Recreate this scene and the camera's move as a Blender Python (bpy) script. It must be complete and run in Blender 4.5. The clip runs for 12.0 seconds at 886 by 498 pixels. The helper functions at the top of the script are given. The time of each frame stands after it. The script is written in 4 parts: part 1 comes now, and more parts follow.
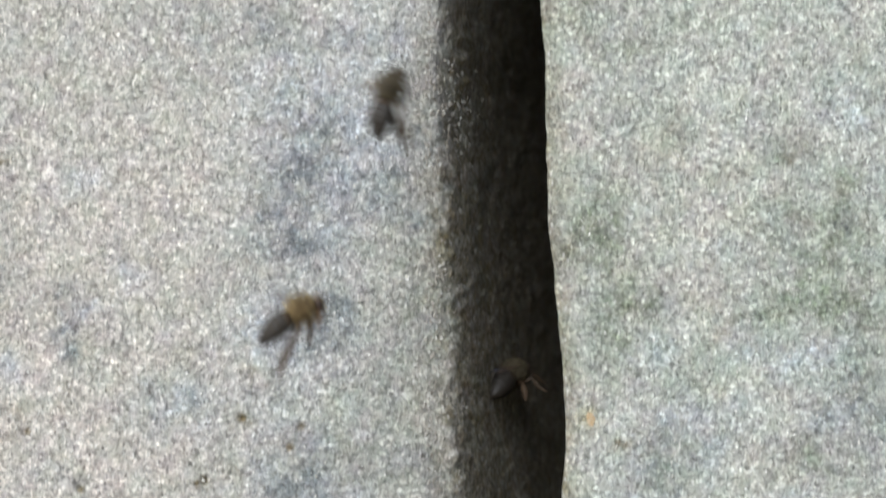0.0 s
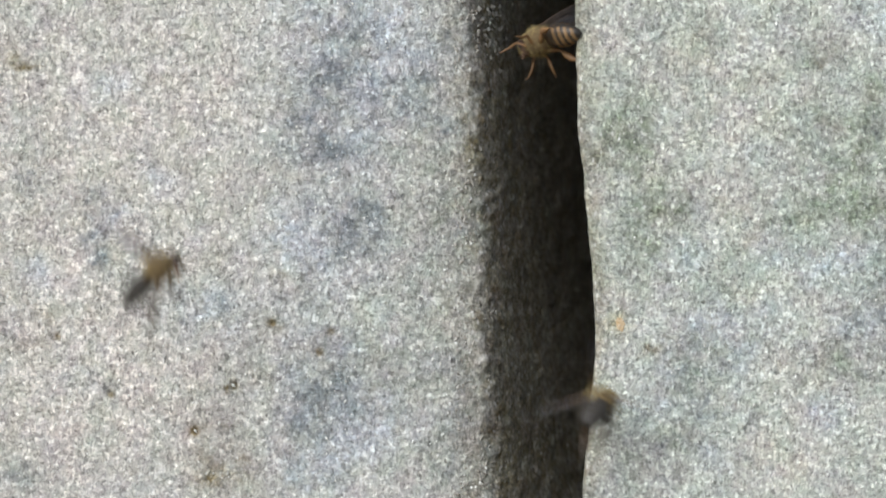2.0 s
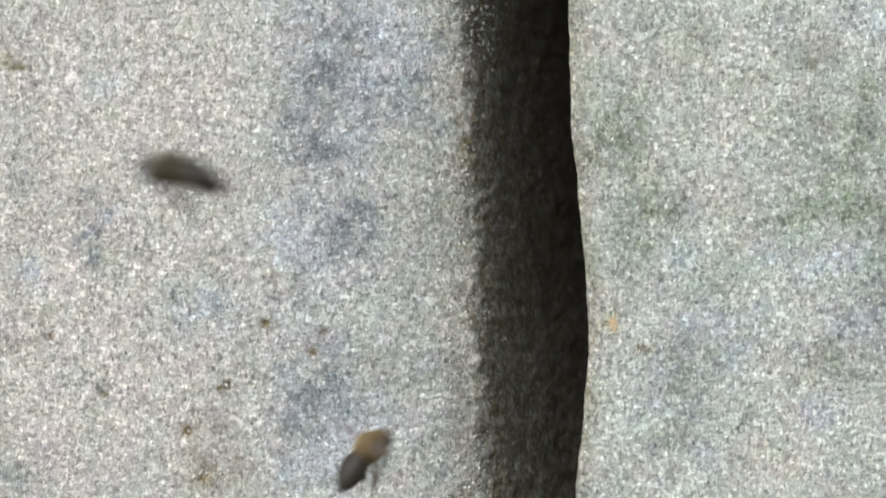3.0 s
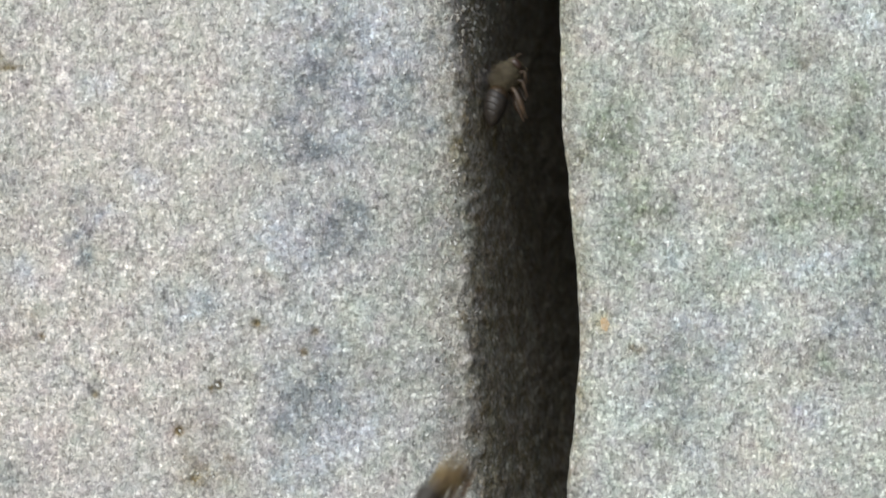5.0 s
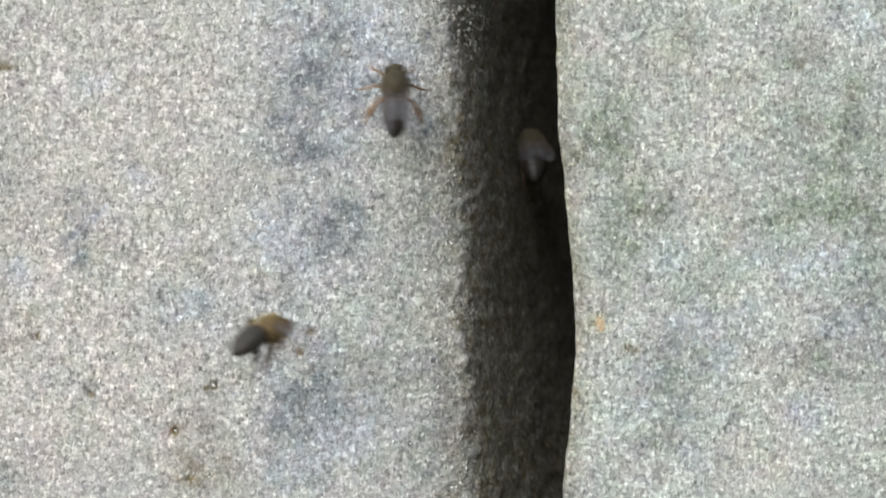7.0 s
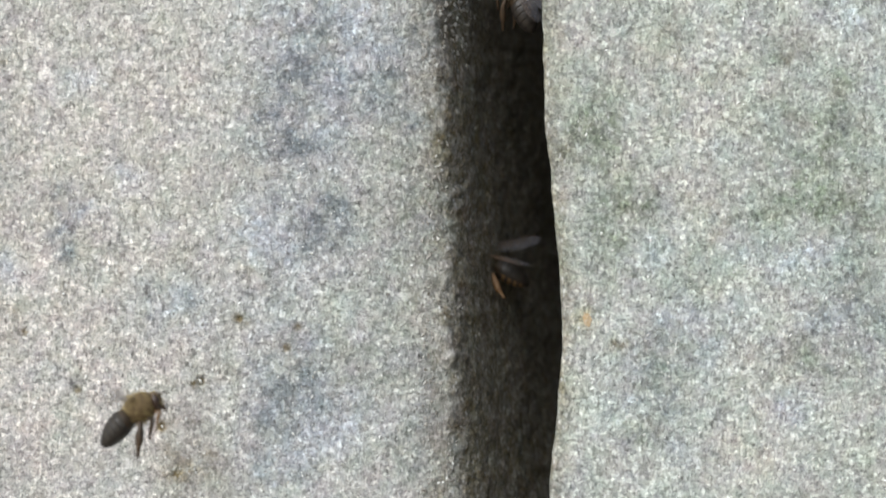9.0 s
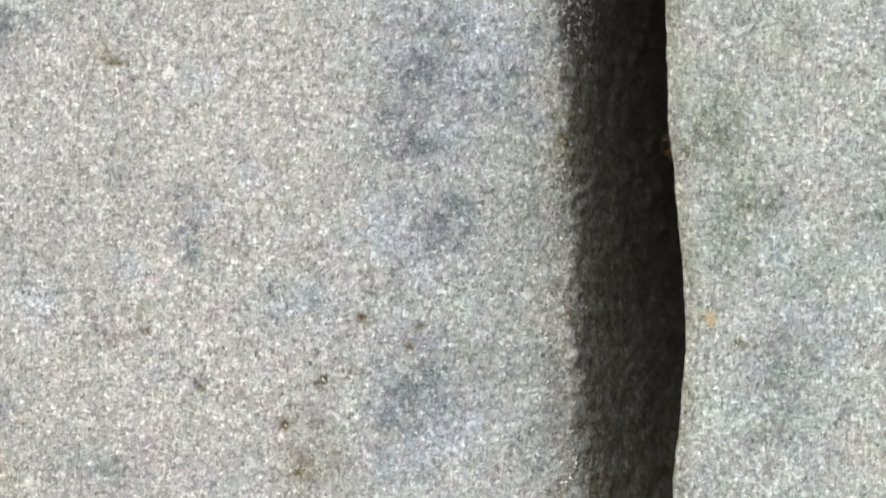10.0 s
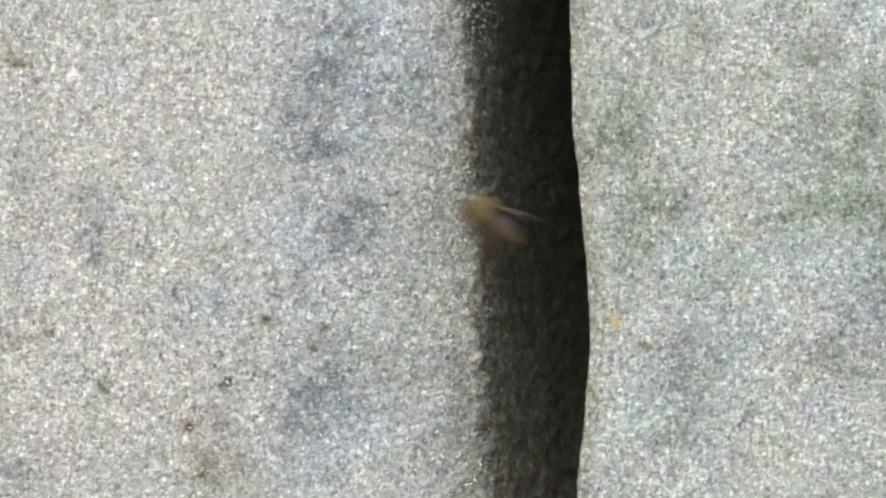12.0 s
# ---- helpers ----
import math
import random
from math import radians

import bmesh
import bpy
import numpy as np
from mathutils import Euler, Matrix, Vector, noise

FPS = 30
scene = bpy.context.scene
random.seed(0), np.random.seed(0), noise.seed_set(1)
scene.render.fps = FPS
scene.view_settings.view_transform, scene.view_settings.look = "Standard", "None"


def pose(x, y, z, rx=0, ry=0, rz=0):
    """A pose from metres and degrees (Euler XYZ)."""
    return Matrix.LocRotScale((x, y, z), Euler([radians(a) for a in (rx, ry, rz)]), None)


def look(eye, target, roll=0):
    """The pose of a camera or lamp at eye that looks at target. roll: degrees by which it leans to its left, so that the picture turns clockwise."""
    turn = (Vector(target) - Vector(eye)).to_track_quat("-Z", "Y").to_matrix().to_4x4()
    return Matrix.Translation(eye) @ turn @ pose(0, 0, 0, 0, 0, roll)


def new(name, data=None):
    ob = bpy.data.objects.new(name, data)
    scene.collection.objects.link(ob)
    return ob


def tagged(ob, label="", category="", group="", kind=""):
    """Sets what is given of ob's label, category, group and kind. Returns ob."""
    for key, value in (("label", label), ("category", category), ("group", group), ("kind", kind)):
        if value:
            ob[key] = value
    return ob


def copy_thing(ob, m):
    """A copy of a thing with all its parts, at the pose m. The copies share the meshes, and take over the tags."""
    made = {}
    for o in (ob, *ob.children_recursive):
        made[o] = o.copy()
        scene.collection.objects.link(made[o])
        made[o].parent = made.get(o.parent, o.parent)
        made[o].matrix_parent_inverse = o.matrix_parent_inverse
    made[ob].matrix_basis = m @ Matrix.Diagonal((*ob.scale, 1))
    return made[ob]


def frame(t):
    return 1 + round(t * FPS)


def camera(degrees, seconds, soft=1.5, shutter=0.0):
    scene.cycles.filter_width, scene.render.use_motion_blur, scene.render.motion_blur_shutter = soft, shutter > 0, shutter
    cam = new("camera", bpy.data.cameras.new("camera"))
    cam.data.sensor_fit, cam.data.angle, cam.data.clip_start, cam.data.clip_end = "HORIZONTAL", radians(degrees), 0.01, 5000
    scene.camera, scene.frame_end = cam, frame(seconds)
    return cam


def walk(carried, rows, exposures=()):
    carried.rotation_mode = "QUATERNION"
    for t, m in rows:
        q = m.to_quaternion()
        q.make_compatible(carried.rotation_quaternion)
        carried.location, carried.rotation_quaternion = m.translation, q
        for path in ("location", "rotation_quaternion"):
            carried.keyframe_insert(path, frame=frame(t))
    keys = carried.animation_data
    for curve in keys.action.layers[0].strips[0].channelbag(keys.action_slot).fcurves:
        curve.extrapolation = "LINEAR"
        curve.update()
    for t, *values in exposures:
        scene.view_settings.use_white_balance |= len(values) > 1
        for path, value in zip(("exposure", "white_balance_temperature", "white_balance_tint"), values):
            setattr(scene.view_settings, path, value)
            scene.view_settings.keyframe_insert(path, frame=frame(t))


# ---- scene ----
# A stone wall with an upright crack in which honey bees come and go.
# Wall front in the plane y = 0, the camera before it; MM turns millimetres into metres.
MM = 0.001
EYE_Z, REACH = 1.2, 0.785
cam = camera(12.0, 12.0, soft=1.94, shutter=0.38)
# seconds, degrees turned to the left, degrees tilted up
TURNS = [
    (0, -0.1690, 1.2902),
    (0.1, -0.1767, 0.9063),
    (0.2, -0.1997, 0.2151),
    (0.3, -0.2151, -0.2458),
    (0.4, -0.2151, -0.2688),
    (0.5, -0.2151, -0.2765),
    (0.6, -0.2304, -0.2765),
    (0.7, -0.1997, -0.2688),
    (0.8, -0.1459, -0.2304),
    (0.9, -0.0691, -0.1997),
    (1, 0.0230, -0.1767),
    (1.2, 0.0999, -0.1398),
    (1.5, 0.1767, -0.0845),
    (2, 0.2335, 0.0000),
    (2.5, 0.2112, -0.0115),
    (3, 0.1421, 0.0000),
    (3.2, 0.1152, 0.0000),
    (4.8, 0.0307, 0.0000),
    (5, 0.0230, 0.0000),
    (5.5, 0.0000, 0.0000),
    (6, 0.0461, 0.0230),
    (6.5, -0.0115, 0.0000),
    (7, -0.0346, 0.0000),
    (7.2, -0.0614, -0.0077),
    (8.8, -0.2612, -0.0261),
    (9, -0.2151, -0.0614),
    (9.1, -0.2228, -0.0522),
    (9.2, -0.1536, -0.0430),
    (9.3, 0.0691, -0.0338),
    (9.4, 0.5914, -0.0246),
    (9.5, 1.0829, -0.0154),
    (9.6, 1.2211, -0.0261),
    (9.7, 1.2672, -0.0369),
    (9.8, 1.3363, -0.0476),
    (9.9, 1.3900, -0.0584),
    (10, 1.4591, -0.0691),
    (10.1, 1.4745, -0.0553),
    (10.2, 1.6433, -0.0415),
    (10.3, 2.0807, -0.0277),
    (10.4, 2.2954, -0.0138),
    (10.5, 2.3875, 0.0000),
    (10.7, 2.3721, -0.0154),
    (10.9, 2.3645, -0.0307),
    (11, 2.3491, -0.0384),
    (11.1, 2.2571, -0.0430),
    (11.2, 1.9656, -0.0476),
    (11.3, 1.5052, -0.0522),
    (11.4, 1.2595, -0.0568),
    (11.5, 1.2211, -0.0614),
    (11.6, 1.1290, -0.0568),
    (11.7, 0.8756, -0.0522),
    (11.8, 0.5684, -0.0476),
    (11.9, 0.3533, -0.0430),
    (12, 0.1613, -0.0384),
]
# focus on the wall
cam.data.dof.use_dof = True
cam.data.dof.focus_distance = REACH
cam.data.dof.aperture_fstop = 14.0
walk(cam, [(t, pose(0, -REACH, EYE_Z, 90 + up, 0, left)) for t, left, up in TURNS])

# ---- light: overcast sky, its bright part before the wall ----
SUN_FROM = Vector((-0.46, -0.69, 0.55)).normalized()
world = bpy.data.worlds.new("sky")
scene.world = world
world.use_nodes = True
wn = world.node_tree
sky = wn.nodes.new("ShaderNodeTexSky")
sky.sky_type = "NISHITA"
sky.sun_disc = False
sky.sun_elevation = math.asin(SUN_FROM.z)
sky.sun_rotation = math.atan2(SUN_FROM.x, SUN_FROM.y)
sky.dust_density = 1.0
wn.links.new(sky.outputs[0], wn.nodes["Background"].inputs[0])
wn.nodes["Background"].inputs[1].default_value = 0.072
sun_data = bpy.data.lights.new("sun", "SUN")
sun_data.energy = 3.0
sun_data.angle = radians(50)
sun_data.color = (0.972, 0.988, 0.988)
sun = new("sun", sun_data)
sun.matrix_world = look((0, 0, 0), -SUN_FROM)
scene.view_settings.exposure = 0.24


# ---- materials ----
def lin(r, g, b):
    return tuple(((c / 255 + 0.055) / 1.055) ** 2.4 if c > 10 else c / 255 / 12.92 for c in (r, g, b)) + (1.0,)


class Nodes:
    """A node material in the making."""

    def __init__(self, name):
        self.mat = bpy.data.materials.new(name)
        self.mat.use_nodes = True
        self.tree = self.mat.node_tree
        self.bsdf = self.tree.nodes["Principled BSDF"]
        self.coord = self.tree.nodes.new("ShaderNodeTexCoord").outputs["Object"]

    def put(self, socket, value):
        if isinstance(value, bpy.types.NodeSocket):
            self.tree.links.new(value, socket)
        else:
            socket.default_value = value

    def noise(self, scale, detail=2.0, rough=0.5, stretch=(1, 1, 1), colour=False, shift=(0, 0, 0), warp=0.0):
        m = self.tree.nodes.new("ShaderNodeMapping")
        m.inputs["Scale"].default_value = stretch
        m.inputs["Location"].default_value = shift
        self.tree.links.new(self.coord, m.inputs["Vector"])
        n = self.tree.nodes.new("ShaderNodeTexNoise")
        n.inputs["Scale"].default_value = scale
        n.inputs["Detail"].default_value = detail
        n.inputs["Roughness"].default_value = rough
        n.inputs["Distortion"].default_value = warp
        self.tree.links.new(m.outputs[0], n.inputs["Vector"])
        return n.outputs["Color" if colour else "Fac"]

    def cells(self, scale, shift=(0, 0, 0), stretch=(1, 1, 1), warp=0.0):
        place = self.coord
        if warp:
            bend = self.tree.nodes.new("ShaderNodeVectorMath")
            bend.operation = "MULTIPLY_ADD"
            self.put(bend.inputs[0], self.noise(900, 1, 0.5, colour=True, shift=shift))
            bend.inputs[1].default_value = (warp, warp, warp)
            self.put(bend.inputs[2], self.coord)
            place = bend.outputs[0]
        m = self.tree.nodes.new("ShaderNodeMapping")
        m.inputs["Location"].default_value = shift
        m.inputs["Scale"].default_value = stretch
        self.tree.links.new(place, m.inputs["Vector"])
        n = self.tree.nodes.new("ShaderNodeTexVoronoi")
        n.inputs["Scale"].default_value = scale
        self.tree.links.new(m.outputs[0], n.inputs["Vector"])
        return n.outputs

    def ramp(self, fac, *stops):
        n = self.tree.nodes.new("ShaderNodeValToRGB")
        self.put(n.inputs[0], fac)
        while len(n.color_ramp.elements) < len(stops):
            n.color_ramp.elements.new(0.5)
        for e, (p, c) in zip(n.color_ramp.elements, stops):
            e.position = p
            e.color = c if isinstance(c, tuple) else (c, c, c, 1)
        return n.outputs[0]

    def mix(self, fac, a, b, how="MIX"):
        n = self.tree.nodes.new("ShaderNodeMix")
        n.data_type = "RGBA"
        n.blend_type = how
        self.put(n.inputs[0], fac)
        self.put(n.inputs[6], a)
        self.put(n.inputs[7], b)
        return n.outputs[2]

    def math(self, op, a, b=0.0, c=0.0):
        n = self.tree.nodes.new("ShaderNodeMath")
        n.operation = op
        self.put(n.inputs[0], a)
        self.put(n.inputs[1], b)
        self.put(n.inputs[2], c)
        return n.outputs[0]

    def attribute(self, name):
        n = self.tree.nodes.new("ShaderNodeAttribute")
        n.attribute_name = name
        s = self.tree.nodes.new("ShaderNodeSeparateColor")
        self.tree.links.new(n.outputs["Color"], s.inputs[0])
        return s.outputs

    def bump(self, height, strength, distance):
        n = self.tree.nodes.new("ShaderNodeBump")
        n.inputs["Strength"].default_value = strength
        n.inputs["Distance"].default_value = distance
        self.put(n.inputs["Height"], height)
        self.tree.links.new(n.outputs[0], self.bsdf.inputs["Normal"])

    def finish(self, colour, rough=0.8, **more):
        self.put(self.bsdf.inputs["Base Color"], colour)
        self.put(self.bsdf.inputs["Roughness"], rough)
        for key, value in more.items():
            self.put(self.bsdf.inputs[key.replace("_", " ")], value)
        return self.mat


def stone(name, plain, pale, hue, warm):
    """Weathered fine-grained stone; the stain channels hold blue-grey, green and brown staining, the brown also painted
    shade; wash the pale, warm and ochre tinges.
    """
    n = Nodes(name)
    stain_and_shade = n.attribute("stain_and_shade")
    wash = n.attribute("wash")
    broad = n.noise(90, 4, 0.6)
    base = n.mix(n.ramp(broad, (0.35, 0.0), (0.65, 1.0)), plain, pale)
    # staining breaks up over the grains
    fray = n.ramp(n.mix(0.5, n.noise(900, 4, 0.75), n.noise(330, 4, 0.7, shift=(4, 4, 9))), (0.34, 0.35), (0.64, 1.5))
    for channel, tone in ((1, warm), (0, lin(182, 190, 197)), (2, lin(182, 164, 112))):
        base = n.mix(n.math("MULTIPLY", wash[channel], n.math("MULTIPLY", fray, 0.95)), base, tone)
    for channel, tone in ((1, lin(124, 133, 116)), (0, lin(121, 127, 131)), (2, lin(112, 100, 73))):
        base = n.mix(n.math("MULTIPLY", stain_and_shade[channel], fray), base, tone)
    mottle = n.noise(300, 5, 0.65, shift=(2, 9, 4))
    base = n.mix(1.0, base, n.ramp(mottle, (0.32, 0.92), (0.5, 1.0), (0.68, 1.05)), "MULTIPLY")
    cloud = n.noise(125, 4, 0.62, shift=(6, 1, 7))
    base = n.mix(1.0, base, n.ramp(cloud, (0.34, (0.93, 0.94, 0.95, 1)), (0.5, 1.0), (0.66, 1.05)), "MULTIPLY")
    # grains: dark pits, pale crystals, tinted specks
    grain = n.noise(1500, 2, 0.6, (1.0, 1.0, 0.66), warp=1.2)
    base = n.mix(1.0, base, n.ramp(grain, (0.33, 0.60), (0.44, 0.92), (0.54, 1.03), (0.65, 1.28)), "MULTIPLY")
    fine = n.noise(2300, 2, 0.6, shift=(3, 1, 2))
    base = n.mix(1.0, base, n.ramp(fine, (0.32, 0.90), (0.5, 1.0), (0.68, 1.10)), "MULTIPLY")
    # crystals packed side by side, some pale, some dark
    for scale, stretch, shift, low, high in ((1900, (1.0, 1.0, 0.55), (2, 5, 1), 0.64, 1.46), (1700, (0.55, 1.0, 1.0), (7, 1, 4), 0.72, 1.38)):
        packed = n.cells(scale, shift, stretch, 0.0005)["Color"]
        base = n.mix(1.0, base, n.ramp(packed, (0.12, low), (0.32, 0.95), (0.66, 1.02), (0.88, high)), "MULTIPLY")
    tint = n.noise(170, 5, 0.7, colour=True)
    base = n.mix(hue, base, tint, "OVERLAY")
    crystal = n.cells(900, (5, 2, 8), (1.0, 1.0, 0.5), 0.0004)
    spark = n.math("MULTIPLY", n.ramp(crystal["Distance"], (0.12, 1.0), (0.26, 0.0)), n.ramp(crystal["Color"], (0.48, 0.0), (0.58, 1.0)))
    base = n.mix(n.math("MULTIPLY", spark, 0.5), base, lin(238, 239, 236))
    pit = n.cells(900, (1, 7, 3), (1.0, 1.0, 0.55), 0.0005)
    hole = n.math("MULTIPLY", n.ramp(pit["Distance"], (0.12, 1.0), (0.28, 0.0)), n.ramp(pit["Color"], (0.62, 0.0), (0.70, 1.0)))
    base = n.mix(n.math("MULTIPLY", hole, 0.72), base, lin(78, 75, 70))
    height = n.math("SUBTRACT", n.math("ADD", grain, n.math("MULTIPLY", fine, 0.35)), n.math("MULTIPLY", hole, 0.25))
    n.bump(height, 0.7, 0.0004)
    return n.finish(base, n.ramp(grain, (0.3, 0.95), (0.7, 0.68)))


def plain_material(name, a, b, scale, rough, bump=0.0, depth=0.0001, **more):
    n = Nodes(name)
    f = n.noise(scale, 4, 0.6)
    c = n.mix(n.ramp(f, (0.3, 0.0), (0.7, 1.0)), a, b)
    if bump:
        n.bump(n.noise(scale * 2.2, 3, 0.6), bump, depth)
    return n.finish(c, rough, **more)


STONE_LEFT = stone("warm_grey_stone", lin(181, 180, 174), lin(190, 188, 182), 0.13, lin(196, 189, 182))
STONE_RIGHT = stone("pale_grey_green_stone", lin(172, 177, 170), lin(185, 188, 181), 0.15, lin(186, 183, 172))
SOIL = plain_material("dry_soil", lin(112, 96, 74), lin(142, 126, 100), 30, 0.95, 0.6, 0.01)
DARK_BACKING = plain_material("dark_backing", lin(58, 50, 42), lin(78, 68, 56), 120, 0.95, 0.6, 0.002)
OCHRE = plain_material("ochre_lichen", lin(174, 158, 112), lin(197, 186, 152), 600, 0.92, 0.8, 0.0003)
ORANGE = plain_material("orange_lichen", lin(186, 148, 98), lin(212, 200, 176), 1500, 0.9, 0.8, 0.0003)
GREEN = plain_material("olive_lichen", lin(148, 148, 100), lin(176, 176, 134), 1200, 0.92, 0.8, 0.0003)
QUARTZ = plain_material("pale_quartz", lin(205, 205, 200), lin(240, 240, 236), 500, 0.35)
CRUMB = plain_material("crumbled_stone", lin(112, 106, 97), lin(192, 189, 182), 700, 0.9)
CHITIN = plain_material("dark_chitin", (0.018, 0.015, 0.013, 1), (0.035, 0.028, 0.022, 1), 900, 0.5, 0.3, 0.00006)
AMBER = plain_material("amber_chitin", (0.05, 0.032, 0.016, 1), (0.035, 0.023, 0.013, 1), 900, 0.38, 0.3, 0.00006)
GOLDEN = plain_material("amber_abdomen_chitin", (0.25, 0.15, 0.065, 1), (0.17, 0.10, 0.043, 1), 900, 0.5, 0.4, 0.00008)
BAND = plain_material("pale_hair_band", (0.034, 0.029, 0.023, 1), (0.052, 0.044, 0.034, 1), 2500, 0.8, 0.6, 0.0001)
THORAX = plain_material("brown_furry_chitin", (0.085, 0.056, 0.026, 1), (0.15, 0.10, 0.045, 1), 1400, 0.85, 0.7, 0.0002)
FUR = plain_material("golden_hair", (0.31, 0.235, 0.09, 1), (0.43, 0.33, 0.145, 1), 700, 0.7)
# darker copies of THORAX and FUR: the crack's shade put into the colour
DARKENED_THORAX = plain_material("dark_olive_chitin", (0.04, 0.031, 0.018, 1), (0.075, 0.06, 0.033, 1), 1400, 0.85, 0.7, 0.0002)
DARKENED_FUR = plain_material("darkened_olive_hair", (0.085, 0.07, 0.04, 1), (0.14, 0.115, 0.06, 1), 700, 0.7)
LEG = plain_material("brown_leg_chitin", (0.045, 0.029, 0.018, 1), (0.085, 0.054, 0.031, 1), 900, 0.45)
FORELEG = plain_material("amber_leg_chitin", (0.27, 0.155, 0.07, 1), (0.19, 0.10, 0.045, 1), 900, 0.5)
HEAD = plain_material("dark_brown_head_chitin", (0.07, 0.04, 0.025, 1), (0.12, 0.07, 0.04, 1), 1600, 0.7, 0.6, 0.00015)
EYE = plain_material("black_eye", (0.03, 0.018, 0.014, 1), (0.05, 0.028, 0.02, 1), 3000, 0.35)


def wing_material():
    n = Nodes("clear_wing_membrane")
    f = n.noise(600, 3, 0.6)
    return n.finish(n.ramp(f, (0.3, (0.30, 0.30, 0.34, 1)), (0.7, (0.45, 0.44, 0.48, 1))), 0.3, Alpha=0.065)


WING = wing_material()
VEIN = plain_material("wing_vein", (0.10, 0.06, 0.035, 1), (0.16, 0.10, 0.06, 1), 900, 0.5)


# ---- helpers for meshes ----
def part(name, bm, material, parent=None, label="", kind=""):
    me = bpy.data.meshes.new(name)
    bm.to_mesh(me)
    bm.free()
    for m in material if isinstance(material, tuple) else (material,):
        me.materials.append(m)
    for p in me.polygons:
        p.use_smooth = True
    ob = new(name, me)
    ob.parent = parent
    return tagged(ob, label, kind=kind)


def lattice(x, z, seed):
    """Smooth value noise, 0 to 1, on arrays."""
    xi, zi = np.floor(x).astype(np.int64), np.floor(z).astype(np.int64)
    fx, fz = x - xi, z - zi
    fx, fz = fx * fx * (3 - 2 * fx), fz * fz * (3 - 2 * fz)

    def h(a, b):
        v = (a * 374761393 + b * 668265263 + seed * 982451653) & 0x7FFFFFFF
        v = ((v ^ (v >> 13)) * 1274126177) & 0x7FFFFFFF
        return ((v ^ (v >> 16)) & 0xFFFF) / 65535.0

    low = h(xi, zi) * (1 - fx) + h(xi + 1, zi) * fx
    high = h(xi, zi + 1) * (1 - fx) + h(xi + 1, zi + 1) * fx
    return low * (1 - fz) + high * fz


def fbm(x, z, seed, octaves=4):
    total, size = 0.0, 0.0
    for i in range(octaves):
        a = 0.55 ** i
        x, z = 0.8 * x - 0.6 * z, 0.6 * x + 0.8 * z
        total, size = total + a * lattice(x * 2.03 ** i, z * 2.03 ** i, seed + 17 * i), size + a
    return total / size


# ---- the wall: two upright stones with a crack between them (millimetres from the wall's middle) ----
PROUD = 2.0  # how far the far stone stands before the near one


def lip(z):
    """Where the near stone begins to round off into the crack."""
    return 2.1 - 0.031 * z


def ease(x, z):
    """How far the near stone's front already sinks on its way to the lip and past it."""
    return 0.0085 * np.clip(np.minimum(x, lip(z) + 5.0) + 13.0, 0, None) ** 2


def fall(u, z):
    """How deep the crack's face lies at u past the lip; it steepens upwards."""
    return (1 + 0.006 * np.clip(z, -50, 50)) * np.where(u < 7.0, 0.18 * u * u, 8.82 + 2.55 * (u - 7.0) + 0.05 * (u - 7.0) ** 2)


def brink(z):
    """The sharp edge of the far stone."""
    step = lambda at, soft: 1 / (1 + np.exp(np.clip((z - at) / soft, -60, 60)))
    return 21.4 + 0.65 * step(17.4, 1.2) + 2.83 * np.exp(-(((z + 15.6) / 17.9) ** 2) / 2) - 1.15 * (1 - step(58.0, 3.5))


def spread(points, x, z, seed):
    """Soft stains: (x, z, half width, half height, strength)."""
    wx = x + 4.5 * (fbm(x / 5, z / 5, seed, 3) - 0.5) + 3 * (fbm(x / 1.6, z / 1.6, seed + 2, 2) - 0.5)
    wz = z + 4.5 * (fbm(x / 5, z / 5, seed + 5, 3) - 0.5) + 3 * (fbm(x / 1.6, z / 1.6, seed + 4, 2) - 0.5)
    clear = np.ones_like(x)
    for px, pz, rx, rz, s in points:
        clear = clear * (1 - s * np.exp(-((((wx - px) / rx) ** 2 + ((wz - pz) / rz) ** 2) ** 0.85)))
    return (1 - clear) * np.clip(-0.1 + 2.1 * fbm(x / 2.2, z / 2.2, seed + 9, 5), 0, 1.6)


def levels(low, a, b, high, fine, rows):
    """Even steps from a to b, widening ones out to low and high."""
    far = np.linspace(0, 1, rows + 1)[1:] ** 2.2
    return np.concatenate([(a + (low - a) * far)[::-1], np.arange(a, b, fine), b + (high - b) * far])


def unevenness(s, z, seed):
    """How far the stone's skin stands out, in mm: broad waves, dents, grain."""
    return 0.9 * (fbm(s / 42, z / 42, seed, 3) - 0.5) + 0.55 * (fbm(s / 9, z / 9, seed + 3, 3) - 0.5) + 0.24 * (fbm(s / 1.9, z / 1.9, seed + 7, 3) - 0.5)


